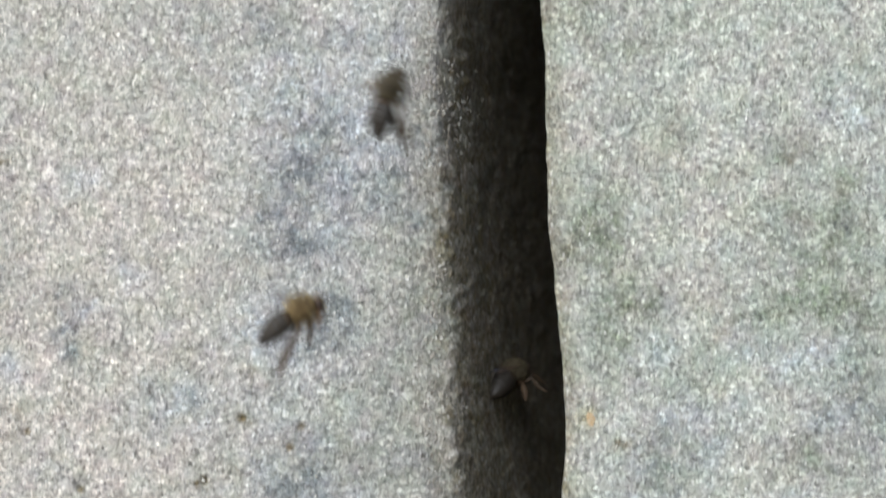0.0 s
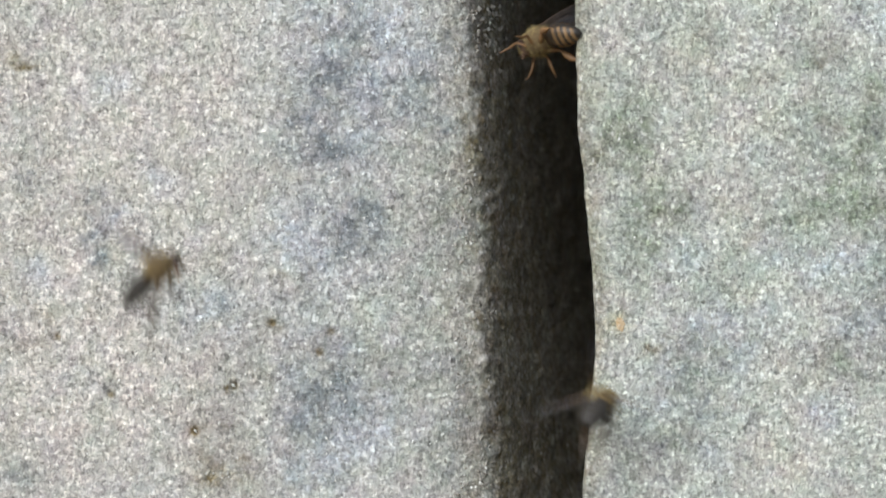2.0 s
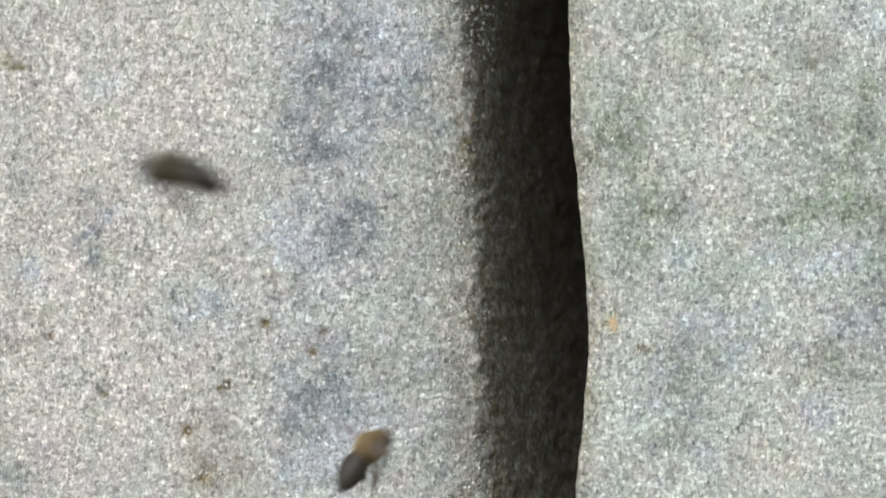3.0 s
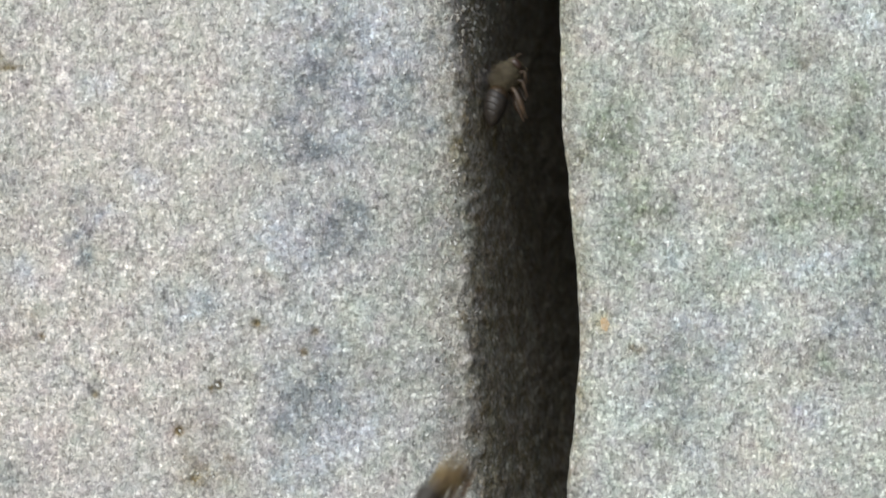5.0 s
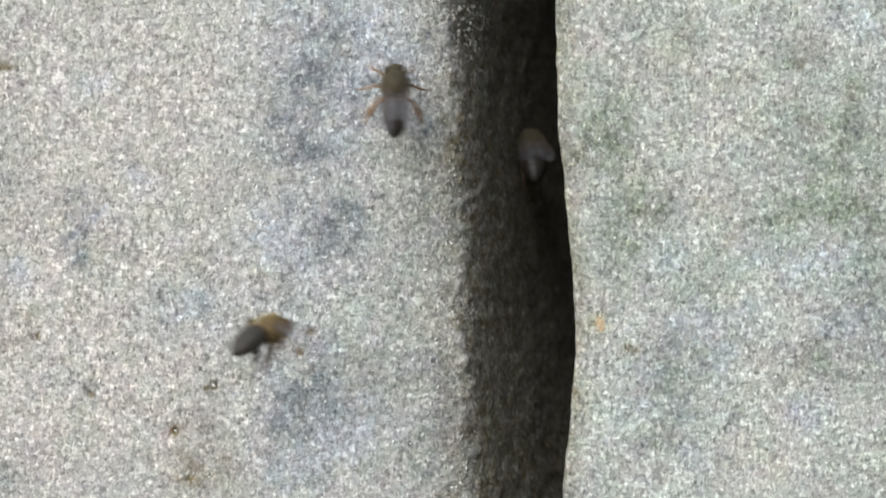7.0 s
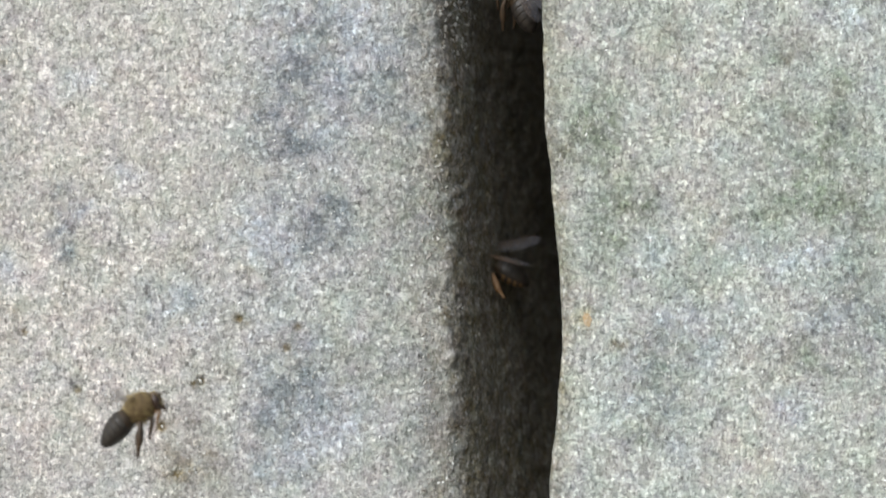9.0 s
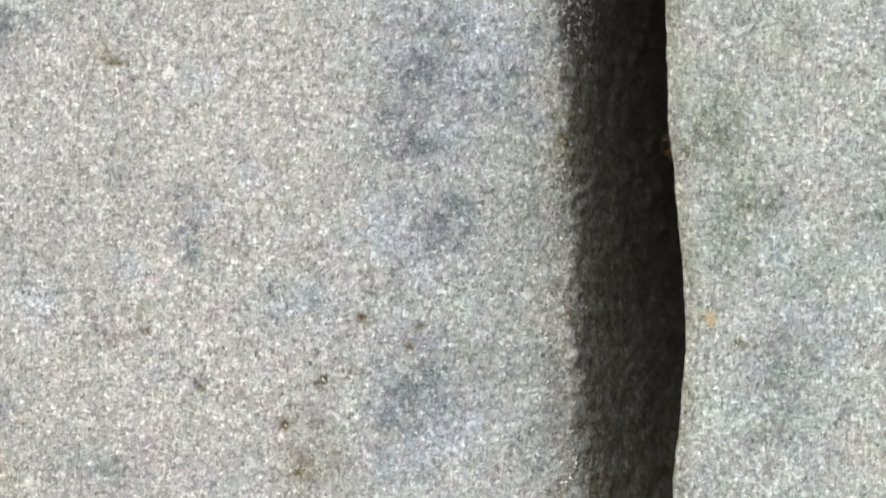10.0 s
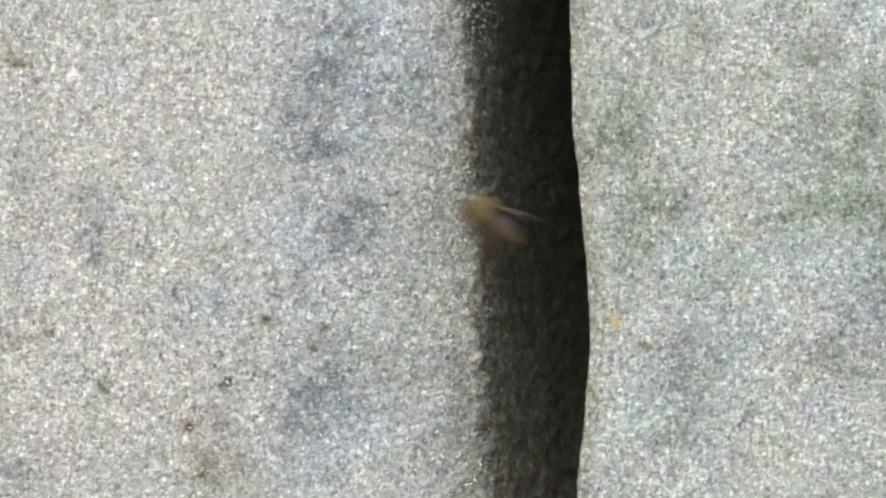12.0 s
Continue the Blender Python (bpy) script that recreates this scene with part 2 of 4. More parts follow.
def stone_block(name, label, columns, material, stains, washes, pits, seed):
    """columns(z) gives the outline's x, y (mm) from the front's far end to the inside of the crack; the back closes it."""
    zs = levels(-1200, -60, 72, 1200, 0.42, 14)
    X, Y = columns(zs)
    n, m = X.shape
    Z = np.repeat(zs[:, None], m, 1)
    S = X + 0.9 * Y
    relief = unevenness(S, Z, seed)
    # coarser where the stone crumbles at the lip and inside the crack
    rough = np.clip((Y + 0.25) / 1.4, 0, 1) if name == "wall_west" else np.clip(Y / 4, 0, 1)
    relief = relief + np.minimum(rough, 1.0) * (0.45 * (fbm(S / 9, Z / 3.6, seed + 5, 3) - 0.5) + 0.28 * (fbm(S / 3.2, Z / 1.3, seed + 6, 3) - 0.5))
    if name == "wall_west":
        past = X - lip(Z)
        relief = relief + 0.9 * np.exp(-(((past - 3.5) / 4.0) ** 2)) * (fbm(X / 1.3, Z / 1.5, seed + 12, 3) - 0.5)
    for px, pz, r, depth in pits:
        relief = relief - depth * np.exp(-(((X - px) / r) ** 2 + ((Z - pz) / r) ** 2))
    dx, dy = np.gradient(X, axis=1), np.gradient(Y, axis=1)
    size = np.hypot(dx, dy) + 1e-9
    side = 1.0 if X[0, -1] > X[0, 0] else -1.0
    nx, ny = side * dy / size, -side * dx / size
    X, Y = X + nx * relief, Y + ny * relief
    verts = np.stack([X, Y, Z + 1000 * EYE_Z], -1).reshape(-1, 3) * MM
    back = np.stack([np.stack([X[:, -1], np.full(n, 260.0), zs + 1000 * EYE_Z], -1), np.stack([X[:, 0], np.full(n, 260.0), zs + 1000 * EYE_Z], -1)], 1).reshape(-1, 3) * MM
    i, j = np.meshgrid(np.arange(n - 1), np.arange(m - 1), indexing="ij")
    a = i * m + j
    quads = np.stack([a, a + 1, a + m + 1, a + m], -1).reshape(-1, 4)
    k = np.arange(n - 1)
    b = n * m + 2 * k
    end, start = k * m + m - 1, k * m
    quads = np.concatenate([quads, np.stack([end, b, b + 2, end + m], -1), np.stack([b, b + 1, b + 3, b + 2], -1), np.stack([b + 1, start, start + m, b + 3], -1)])
    if side < 0:
        quads = quads[:, ::-1]
    caps = [[*range(m - 1, -1, -1), n * m + 1, n * m], [*range((n - 1) * m, n * m), n * m + 2 * n - 2, n * m + 2 * n - 1]]
    me = bpy.data.meshes.new(name)
    me.from_pydata(np.concatenate([verts, back]).tolist(), [], quads.tolist() + caps)
    me.polygons.foreach_set("use_smooth", np.ones(len(me.polygons), bool))
    tint = np.zeros((n * m + 2 * n, 4))
    for c, points in enumerate(stains):
        tint[: n * m, c] = np.clip(spread(points, X, Z, seed + 31 * c), 0, 1).ravel()
    # dents: brown spots darkened in colour so that each hollow looks shaded
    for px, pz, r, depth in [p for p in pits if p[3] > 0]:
        dent_brown = 1.0 * np.exp(-(((X - px) / r) ** 2 + ((Z - pz) / r) ** 2) ** 1.5)
        tint[: n * m, 2] = np.maximum(tint[: n * m, 2], dent_brown.ravel())
    # brown strip along the sharp edge, whose rounding shade is put into colour
    if name == "wall_east":
        edge = 0.5 * np.exp(-(((X - brink(Z)) / 2.6) ** 2)) * (0.5 + fbm(X / 1.5, Z / 4, seed + 15, 3))
        tint[: n * m, 2] = np.maximum(tint[: n * m, 2], edge.ravel())
    # brown tint growing with depth; it also paints the crack's shade into the colour
    earth_brown = 0.74 * np.clip((Y + 0.8 - 6 * (fbm(S / 3, Z / 4, seed + 8, 4) - 0.35)) / 6, 0, 1) * np.clip((X + 4 + 0.04 * Z) / 4, 0, 1)
    tint[: n * m, 2] = np.maximum(tint[: n * m, 2], earth_brown.ravel())
    tint[:, 3] = 1
    me.attributes.new("stain_and_shade", "FLOAT_COLOR", "POINT").data.foreach_set("color", tint.astype(np.float32).ravel())
    wash = np.zeros((n * m + 2 * n, 4))
    for c, points in enumerate(washes):
        wash[: n * m, c] = np.clip(spread(points, X, Z, seed + 31 * c + 200), 0, 1).ravel()
    wash[:, 3] = 1
    me.attributes.new("wash", "FLOAT_COLOR", "POINT").data.foreach_set("color", wash.astype(np.float32).ravel())
    me.materials.append(material)
    me.update()
    return tagged(new(name, me), label, "wall", kind="structure")


def columns_left(zs):
    mean = lip(zs)[:, None]
    edge = mean + (3.6 * (fbm(zs / 12, zs * 0 + 5, 61, 4) - 0.5) + 1.8 * (fbm(zs / 2.1, zs * 0 + 3, 67, 3) - 0.5))[:, None]
    front = levels(-1200, -122, -6, -6, 0.42, 14)
    front = np.unique(front)
    s = np.linspace(0, 1, 28)[None, :]
    run = np.concatenate([np.linspace(0, 14, 56), np.linspace(14, 39, 89)[1:]])[None, :]
    sink = fall(run, zs[:, None])
    X = np.concatenate([np.repeat(front[None, :], len(zs), 0), -6 + (edge + 6) * s[:, 1:], mean + run[:, 1:] + (edge - mean) * np.exp(-run[:, 1:] / 4)], 1)
    Y = np.concatenate([np.zeros((len(zs), len(front) + 27)), sink[:, 1:]], 1)
    Y = Y + ease(X, zs[:, None])
    deep = np.linspace(0, 1, 14)[None, 1:]
    last_x, last_y = X[:, -1:], Y[:, -1:]
    return np.concatenate([X, last_x + 6 * deep], 1), np.concatenate([Y, last_y + (250 - last_y) * deep], 1)


def columns_right(zs):
    edge = brink(zs)[:, None] + (0.5 * (fbm(zs / 3.5, zs * 0 + 2, 77, 4) - 0.5))[:, None]
    front = np.unique(levels(32, 32, 100, 1200, 0.42, 14))[::-1]
    s = np.linspace(0, 1, 30)[None, :]
    X = np.concatenate([np.repeat(front[None, :], len(zs), 0), 32 + (edge + 1.1 - 32) * s[:, 1:]], 1)
    Y = np.full_like(X, -PROUD)
    a = np.linspace(0, math.pi / 2, 8)[None, 1:]
    X = np.concatenate([X, edge + 1.1 - 1.1 * np.sin(a)], 1)
    Y = np.concatenate([Y, np.repeat(-PROUD + 1.1 * (1 - np.cos(a)), len(zs), 0)], 1)
    d = np.concatenate([np.linspace(0, 80, 60)[1:], np.linspace(80, 250 + PROUD, 12)[1:]])[None, :]
    return np.concatenate([X, edge + d], 1), np.concatenate([Y, np.repeat(-PROUD + 1.1 + d, len(zs), 0)], 1)


# stains: x, z, half width, half height (mm), strength
BLUE_WEST = [
    (-24.6, 32.9, 6.3, 4.7, 0.8), (-15.7, 29.3, 5.3, 3.7, 0.7), (-27.3, 27.7, 4.2, 3.7, 0.7), (-25.7, 19.3, 5.8, 4.2, 0.95), (-21.5, 16.6, 2.6, 2.1, 0.7), (-32.5, 21.9, 3.7, 3.7, 0.5),
    (-7.3, 29.8, 3.2, 4.7, 0.6), (-3.1, 22.9, 3.2, 2.6, 0.55), (-19.9, 40.3, 4.2, 4.2, 0.5), (-0.9, 40.3, 2.6, 5.3, 0.5), (-15.7, 7.2, 4.2, 1.9, 0.95), (-20.9, 4.5, 3.2, 3.2, 0.6),
    (-18.8, 0.3, 5.3, 3.2, 0.75), (-28.3, 6.6, 3.2, 3.2, 0.4), (-29.4, -10.2, 4.7, 2.6, 0.6), (-25.7, -22.8, 5.3, 4.2, 0.6), (-25.1, -28.6, 5.8, 4.2, 0.9), (-29.4, -32.3, 3.2, 4.2, 0.6),
]
BLUE_WEST_LOW = [
    (-20.9, 30.8, 8.9, 20.0, 0.32), (-19.9, 2.4, 8.9, 9.5, 0.3), (-25.7, -28.1, 7.4, 11.6, 0.3), (-7.3, 35.0, 8.4, 14.7, 0.25), (-22.5, -26.0, 2.6, 2.1, 0.7), (-2.0, -20.7, 3.7, 4.2, 0.55),
    (-2.0, -31.3, 3.7, 4.7, 0.6), (0.1, 4.5, 2.6, 6.3, 0.4), (-67.2, 4.5, 1.9, 4.2, 0.6), (-67.0, -0.7, 2.5, 4.4, 0.75), (-68.3, 9.8, 1.3, 1.9, 0.5), (-79.9, 14.0, 2.6, 3.2, 0.45),
    (-50.4, -8.6, 4.7, 2.6, 0.5), (-54.1, -6.0, 2.1, 1.6, 0.4), (-65.1, -27.0, 0.9, 2.6, 0.55), (-44.1, -10.7, 3.2, 2.6, 0.3), (-80.9, -41.8, 3.2, 4.2, 0.35), (-26.2, -42.8, 5.3, 3.2, 0.3),
    (-0.9, -39.7, 3.2, 4.2, 0.5),
]
BLUE_WEST_FAR = [
    (-109.6, 42.4, 6.8, 5.3, 0.75), (-103.3, 40.3, 5.3, 4.7, 0.55), (-93.9, 14.0, 2.1, 2.6, 0.4), (-81.2, 10.8, 1.6, 2.9, 0.45), (-102.3, -30.2, 2.8, 3.2, 0.75), (-85.4, -40.7, 4.2, 2.6, 0.45),
    (-110.7, 15.0, 2.1, 3.2, 0.3), (-43.4, 59.0, 5.3, 4.7, 0.45), (-30.7, 59.0, 5.3, 4.2, 0.45), (-18.1, 56.9, 4.2, 3.2, 0.4), (-7.6, 58.0, 4.2, 3.2, 0.4), (-0.2, 60.1, 2.1, 6.3, 0.5),
]
PALE_WEST = [
    (-24.1, 41.4, 9.5, 6.3, 0.5), (-14.6, 41.4, 6.3, 5.3, 0.5), (-14.6, 32.9, 4.2, 4.2, 0.5), (-15.7, 21.4, 4.2, 3.2, 0.6), (-32.5, 1.4, 5.3, 4.2, 0.7), (-26.2, 0.3, 4.2, 4.2, 0.5),
    (-47.2, -12.3, 7.4, 3.2, 0.75), (-27.3, -36.5, 7.4, 5.3, 0.5), (-28.3, -41.8, 5.3, 4.2, 0.6), (-14.6, -31.3, 6.3, 5.3, 0.5), (-30.4, -24.9, 4.2, 6.3, 0.4), (-19.9, -18.6, 2.6, 2.6, 0.5),
    (-64.1, 30.8, 5.3, 3.2, 0.45), (-57.2, 11.9, 3.2, 3.2, 0.4), (-9.4, 35.0, 6.3, 6.3, 0.45), (3.3, 40.3, 3.2, 5.3, 0.5), (-63.9, 6.6, 1.3, 1.3, 0.9), (-78.8, -4.9, 2.6, 2.6, 0.4),
    (-71.5, -22.8, 4.2, 4.2, 0.25), (-97.0, -10.2, 4.2, 3.7, 0.6),
]
PALE_WEST_BROAD = [
    (-19.9, 36.1, 12.6, 25.3, 0.3), (-19.9, 0.3, 12.6, 25.3, 0.28), (-19.9, -33.4, 12.6, 21.0, 0.3), (-57.8, -42.8, 6.3, 4.2, 0.3), (-23.4, 50.6, 16.8, 6.3, 0.35), (-6.5, 58.0, 8.4, 8.4, 0.4),
]
# the two tall strips by the lip paint its flank darker, as shade
GREEN_WEST = [
    (-6.2, 4.5, 8.4, 12.6, 0.28), (-5.2, -12.3, 8.4, 8.4, 0.33), (-9.4, -24.9, 7.4, 6.3, 0.33), (-5.2, -37.6, 7.4, 6.3, 0.28), (-10.4, 19.3, 6.3, 6.3, 0.28), (-37.8, 9.8, 3.2, 2.1, 0.22),
    (-24.1, -15.5, 6.3, 2.1, 0.17), (-15.7, -16.5, 6.3, 8.4, 0.25), (0.1, 20.3, 4.2, 21.0, 0.22), (1.2, -21.8, 4.2, 21.0, 0.22), (-101.8, -1.3, 7.9, 5.3, 0.28),
]
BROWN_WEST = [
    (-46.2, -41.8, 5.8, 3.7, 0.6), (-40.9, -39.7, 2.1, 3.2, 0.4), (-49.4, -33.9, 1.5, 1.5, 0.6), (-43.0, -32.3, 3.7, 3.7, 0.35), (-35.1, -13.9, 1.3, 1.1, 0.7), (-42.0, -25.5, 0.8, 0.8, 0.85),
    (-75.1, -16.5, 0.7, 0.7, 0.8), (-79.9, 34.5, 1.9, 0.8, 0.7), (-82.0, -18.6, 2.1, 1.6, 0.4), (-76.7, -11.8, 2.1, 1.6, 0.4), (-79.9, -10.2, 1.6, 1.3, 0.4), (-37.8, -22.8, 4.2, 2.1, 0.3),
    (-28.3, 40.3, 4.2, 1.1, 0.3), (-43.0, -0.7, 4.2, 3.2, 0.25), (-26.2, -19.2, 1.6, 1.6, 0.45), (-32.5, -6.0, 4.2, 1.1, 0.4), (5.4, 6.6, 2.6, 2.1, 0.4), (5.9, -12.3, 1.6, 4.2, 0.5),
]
# the two tall strips put the lip's brownish half-shade into the colour
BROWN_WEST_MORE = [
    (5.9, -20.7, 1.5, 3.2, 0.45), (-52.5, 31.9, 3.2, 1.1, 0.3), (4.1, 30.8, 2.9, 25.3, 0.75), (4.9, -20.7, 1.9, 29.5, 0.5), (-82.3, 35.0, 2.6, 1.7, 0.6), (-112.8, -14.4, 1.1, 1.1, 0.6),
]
WARM_WEST = [
    (-67.2, -12.3, 15.8, 31.6, 0.55), (-76.7, 20.3, 10.5, 15.8, 0.5), (-56.7, 20.3, 13.7, 15.8, 0.35), (-72.5, -30.2, 15.8, 12.6, 0.5), (-51.5, -26.0, 10.5, 12.6, 0.35), (-48.3, 34.0, 13.7, 10.5, 0.3),
    (-99.1, -21.8, 21.0, 21.0, 0.5), (-96.0, 23.5, 16.8, 10.5, 0.4),
]
GREEN_EAST = [
    (29.6, 21.4, 4.7, 3.7, 0.8), (33.8, 20.8, 3.2, 4.7, 0.5), (27.5, 17.2, 3.2, 3.2, 0.5), (38.0, 8.7, 4.7, 4.2, 0.85), (41.1, 7.7, 2.6, 2.6, 0.6), (34.8, 1.4, 4.2, 3.7, 0.65),
    (35.9, -3.9, 3.2, 2.1, 0.4), (68.5, 7.9, 7.9, 4.4, 0.55), (74.8, 9.8, 6.3, 4.2, 0.6), (61.1, 5.6, 3.2, 2.1, 0.45), (78.5, 29.8, 2.6, 3.2, 0.75), (76.9, 22.4, 3.2, 3.7, 0.6),
    (68.5, 22.4, 5.3, 3.2, 0.4), (66.4, 34.5, 2.6, 2.1, 0.5), (47.5, -9.2, 2.8, 2.1, 0.55), (43.2, -21.8, 5.3, 6.3, 0.5), (41.1, -35.5, 3.2, 2.1, 0.4), (71.7, -20.7, 4.2, 3.2, 0.5),
    (74.8, 16.1, 6.3, 4.2, 0.4),
]
GREEN_EAST_MORE = [
    (33.8, 12.9, 6.8, 16.8, 0.34), (70.6, 16.1, 10.5, 13.7, 0.28), (52.7, -8.1, 3.2, 2.6, 0.35), (30.6, 27.7, 4.2, 3.2, 0.4), (81.1, 4.5, 5.3, 6.3, 0.5), (29.3, 60.1, 3.7, 5.3, 0.65),
    (35.6, 54.8, 4.2, 4.2, 0.3),
]
BLUE_EAST = [
    (44.8, -30.7, 3.4, 3.4, 0.8), (38.0, -36.5, 4.7, 2.1, 0.65), (49.6, -20.7, 4.2, 4.2, 0.5), (42.2, -17.6, 2.6, 2.1, 0.55), (79.0, -9.2, 3.7, 6.3, 0.65), (72.7, -13.4, 4.7, 4.2, 0.4),
    (68.5, -18.6, 3.7, 2.6, 0.45), (76.9, 22.4, 2.1, 2.6, 0.5), (25.4, 20.3, 2.1, 2.6, 0.4), (41.1, -24.9, 3.2, 6.3, 0.35), (75.9, -23.9, 4.2, 3.2, 0.35), (52.7, -30.2, 4.2, 3.2, 0.3),
    (85.3, -16.5, 6.3, 8.4, 0.5),
]
PALE_EAST = [
    (40.1, -1.8, 4.7, 3.7, 0.75), (70.6, -1.8, 6.3, 4.2, 0.75), (46.4, -13.4, 5.3, 3.2, 0.65), (72.7, -13.4, 4.2, 2.6, 0.5), (58.0, -0.7, 4.2, 3.2, 0.4), (50.6, -20.7, 5.3, 4.2, 0.5),
    (38.0, -20.7, 5.3, 6.3, 0.4), (79.0, 41.4, 4.2, 5.3, 0.65), (67.5, -31.3, 6.3, 6.3, 0.45), (47.5, -39.7, 6.3, 5.3, 0.35), (39.0, 25.6, 4.2, 4.2, 0.3), (52.7, 16.1, 6.3, 2.6, 0.35),
    (35.9, -29.1, 3.2, 3.2, 0.45), (58.0, -13.4, 5.3, 4.2, 0.3),
]
BROWN_EAST = [
    (67.5, 34.5, 1.6, 1.6, 0.5), (34.8, -18.6, 2.1, 1.3, 0.6), (65.3, 4.5, 4.2, 1.3, 0.22), (44.8, 38.2, 2.1, 2.6, 0.3), (24.3, 17.2, 2.1, 2.1, 0.4), (23.3, 40.3, 1.6, 6.3, 0.3),
    (37.5, -16.5, 1.1, 1.6, 0.3), (54.8, 1.4, 2.1, 2.1, 0.3),
]
WARM_EAST = [
    (56.9, -21.8, 7.4, 6.3, 0.35), (64.3, -39.7, 12.6, 6.3, 0.35), (25.4, -6.0, 2.9, 42.1, 0.3), (26.4, 36.1, 3.4, 14.7, 0.45), (43.2, 27.7, 9.5, 13.7, 0.55), (51.7, 6.6, 6.3, 10.5, 0.55),
    (66.4, -26.0, 8.4, 10.5, 0.4), (56.9, -37.6, 12.6, 8.4, 0.45), (32.7, -12.3, 5.3, 6.3, 0.5), (32.7, 11.9, 4.2, 4.2, 0.3), (58.0, 30.8, 8.4, 8.4, 0.3),
]
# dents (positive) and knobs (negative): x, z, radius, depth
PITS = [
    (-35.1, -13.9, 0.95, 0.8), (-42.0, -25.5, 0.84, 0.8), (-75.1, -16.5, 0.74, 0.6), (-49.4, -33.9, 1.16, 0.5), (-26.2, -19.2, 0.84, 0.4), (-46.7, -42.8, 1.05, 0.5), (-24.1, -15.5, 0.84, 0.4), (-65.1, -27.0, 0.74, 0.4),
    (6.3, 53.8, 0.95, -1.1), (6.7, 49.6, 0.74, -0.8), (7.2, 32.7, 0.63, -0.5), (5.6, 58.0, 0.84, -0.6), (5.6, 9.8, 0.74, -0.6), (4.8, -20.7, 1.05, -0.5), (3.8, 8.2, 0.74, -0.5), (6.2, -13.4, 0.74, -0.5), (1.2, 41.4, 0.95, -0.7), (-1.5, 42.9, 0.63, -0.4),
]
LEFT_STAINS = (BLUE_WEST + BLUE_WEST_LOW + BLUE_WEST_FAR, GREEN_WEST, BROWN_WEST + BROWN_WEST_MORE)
OCHRE_WEST = [(-113.0, 28.7, 4.6, 5.6, 0.8), (-109.6, -42.5, 7.5, 6.0, 0.75), (-108.0, -5.0, 2.4, 3.2, 0.55)]
OCHRE_EAST = [(29.4, -13.9, 1.5, 2.2, 0.6)]
LEFT_WASHES = (PALE_WEST + PALE_WEST_BROAD, WARM_WEST, OCHRE_WEST)
RIGHT_STAINS = (BLUE_EAST, GREEN_EAST + GREEN_EAST_MORE, BROWN_EAST)
RIGHT_WASHES = (PALE_EAST, WARM_EAST, OCHRE_EAST)

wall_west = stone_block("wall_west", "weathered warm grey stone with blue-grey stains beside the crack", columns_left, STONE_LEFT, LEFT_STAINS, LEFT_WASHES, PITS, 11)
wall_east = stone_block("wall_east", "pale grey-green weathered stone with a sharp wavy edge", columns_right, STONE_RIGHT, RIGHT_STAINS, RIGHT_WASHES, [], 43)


# unseen wall added behind the crack; its dark tone stands for cavity shade
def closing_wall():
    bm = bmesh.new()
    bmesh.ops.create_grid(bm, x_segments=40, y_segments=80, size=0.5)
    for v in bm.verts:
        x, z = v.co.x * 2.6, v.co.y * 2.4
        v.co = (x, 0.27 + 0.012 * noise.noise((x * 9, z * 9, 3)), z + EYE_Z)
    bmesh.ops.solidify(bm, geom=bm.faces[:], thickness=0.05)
    return tagged(part("wall_north", bm, DARK_BACKING), "added dark wall closing the crack behind the two stones", "wall", kind="structure")


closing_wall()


def make_ground():
    bm = bmesh.new()
    bmesh.ops.create_grid(bm, x_segments=120, y_segments=120, size=1.0)
    for v in bm.verts:
        x, y = v.co.x, v.co.y
        x, y = x * abs(x) ** 2 * 400, y * abs(y) ** 2 * 400
        v.co = (x, y, -0.02 + 0.015 * noise.noise((x * 1.7, y * 1.7, 0)) if abs(x) + abs(y) < 40 else -0.02)
    return tagged(part("ground", bm, SOIL), "bare dry soil at the foot of the wall", "ground", kind="structure")


make_ground()


# ---- growths and grains on the stone ----
def surface_y(x):
    return 0.0 if x < 15 else -PROUD


def crust(name, label, x, z, rx, rz, turn, material, seed):
    """A thin crusty lichen, irregular in outline, lying on the wall."""
    bm = bmesh.new()
    rings, around = 9, 72
    rows = []
    for i in range(rings + 1):
        r = i / rings
        row = []
        for k in range(around if i else 1):
            a = 2 * math.pi * k / around
            wob = 1 + 0.5 * noise.noise((math.cos(a) * 1.3 + seed, math.sin(a) * 1.3, seed * 2.1)) + 0.32 * noise.noise((math.cos(a) * 3 + seed, math.sin(a) * 3, seed)) + 0.2 * noise.noise((math.cos(a) * 9 + seed, math.sin(a) * 9, seed))
            u, w = rx * r * wob * math.cos(a), rz * r * wob * math.sin(a)
            ct, st = math.cos(radians(turn)), math.sin(radians(turn))
            X, Z = u * ct - w * st, u * st + w * ct
            h = 0.05 * min(rx, 4) * (1 - r ** 4) + 0.10 * noise.noise((X * 1.4, Z * 1.4, seed)) * (1 - r ** 3) - (0.5 if i == rings else 0.0)
            row.append(bm.verts.new((X * MM, -h * MM, Z * MM)))
        rows.append(row)
    for i in range(rings):
        for k in range(around):
            n_ = (k + 1) % around
            if i == 0:
                bm.faces.new((rows[0][0], rows[1][k], rows[1][n_]))
            else:
                bm.faces.new((rows[i][k], rows[i + 1][k], rows[i + 1][n_], rows[i][n_]))
    bmesh.ops.recalc_face_normals(bm, faces=bm.faces[:])
    ob = part(name, bm, material)
    lift = float(unevenness(np.array([x + 0.9 * surface_y(x)]), np.array([z]), 11 if x < 15 else 43)[0])
    ob.location = (x * MM, (surface_y(x) - lift - 0.1) * MM, EYE_Z + z * MM)
    return tagged(ob, label, "lichen", "lichens on the wall")


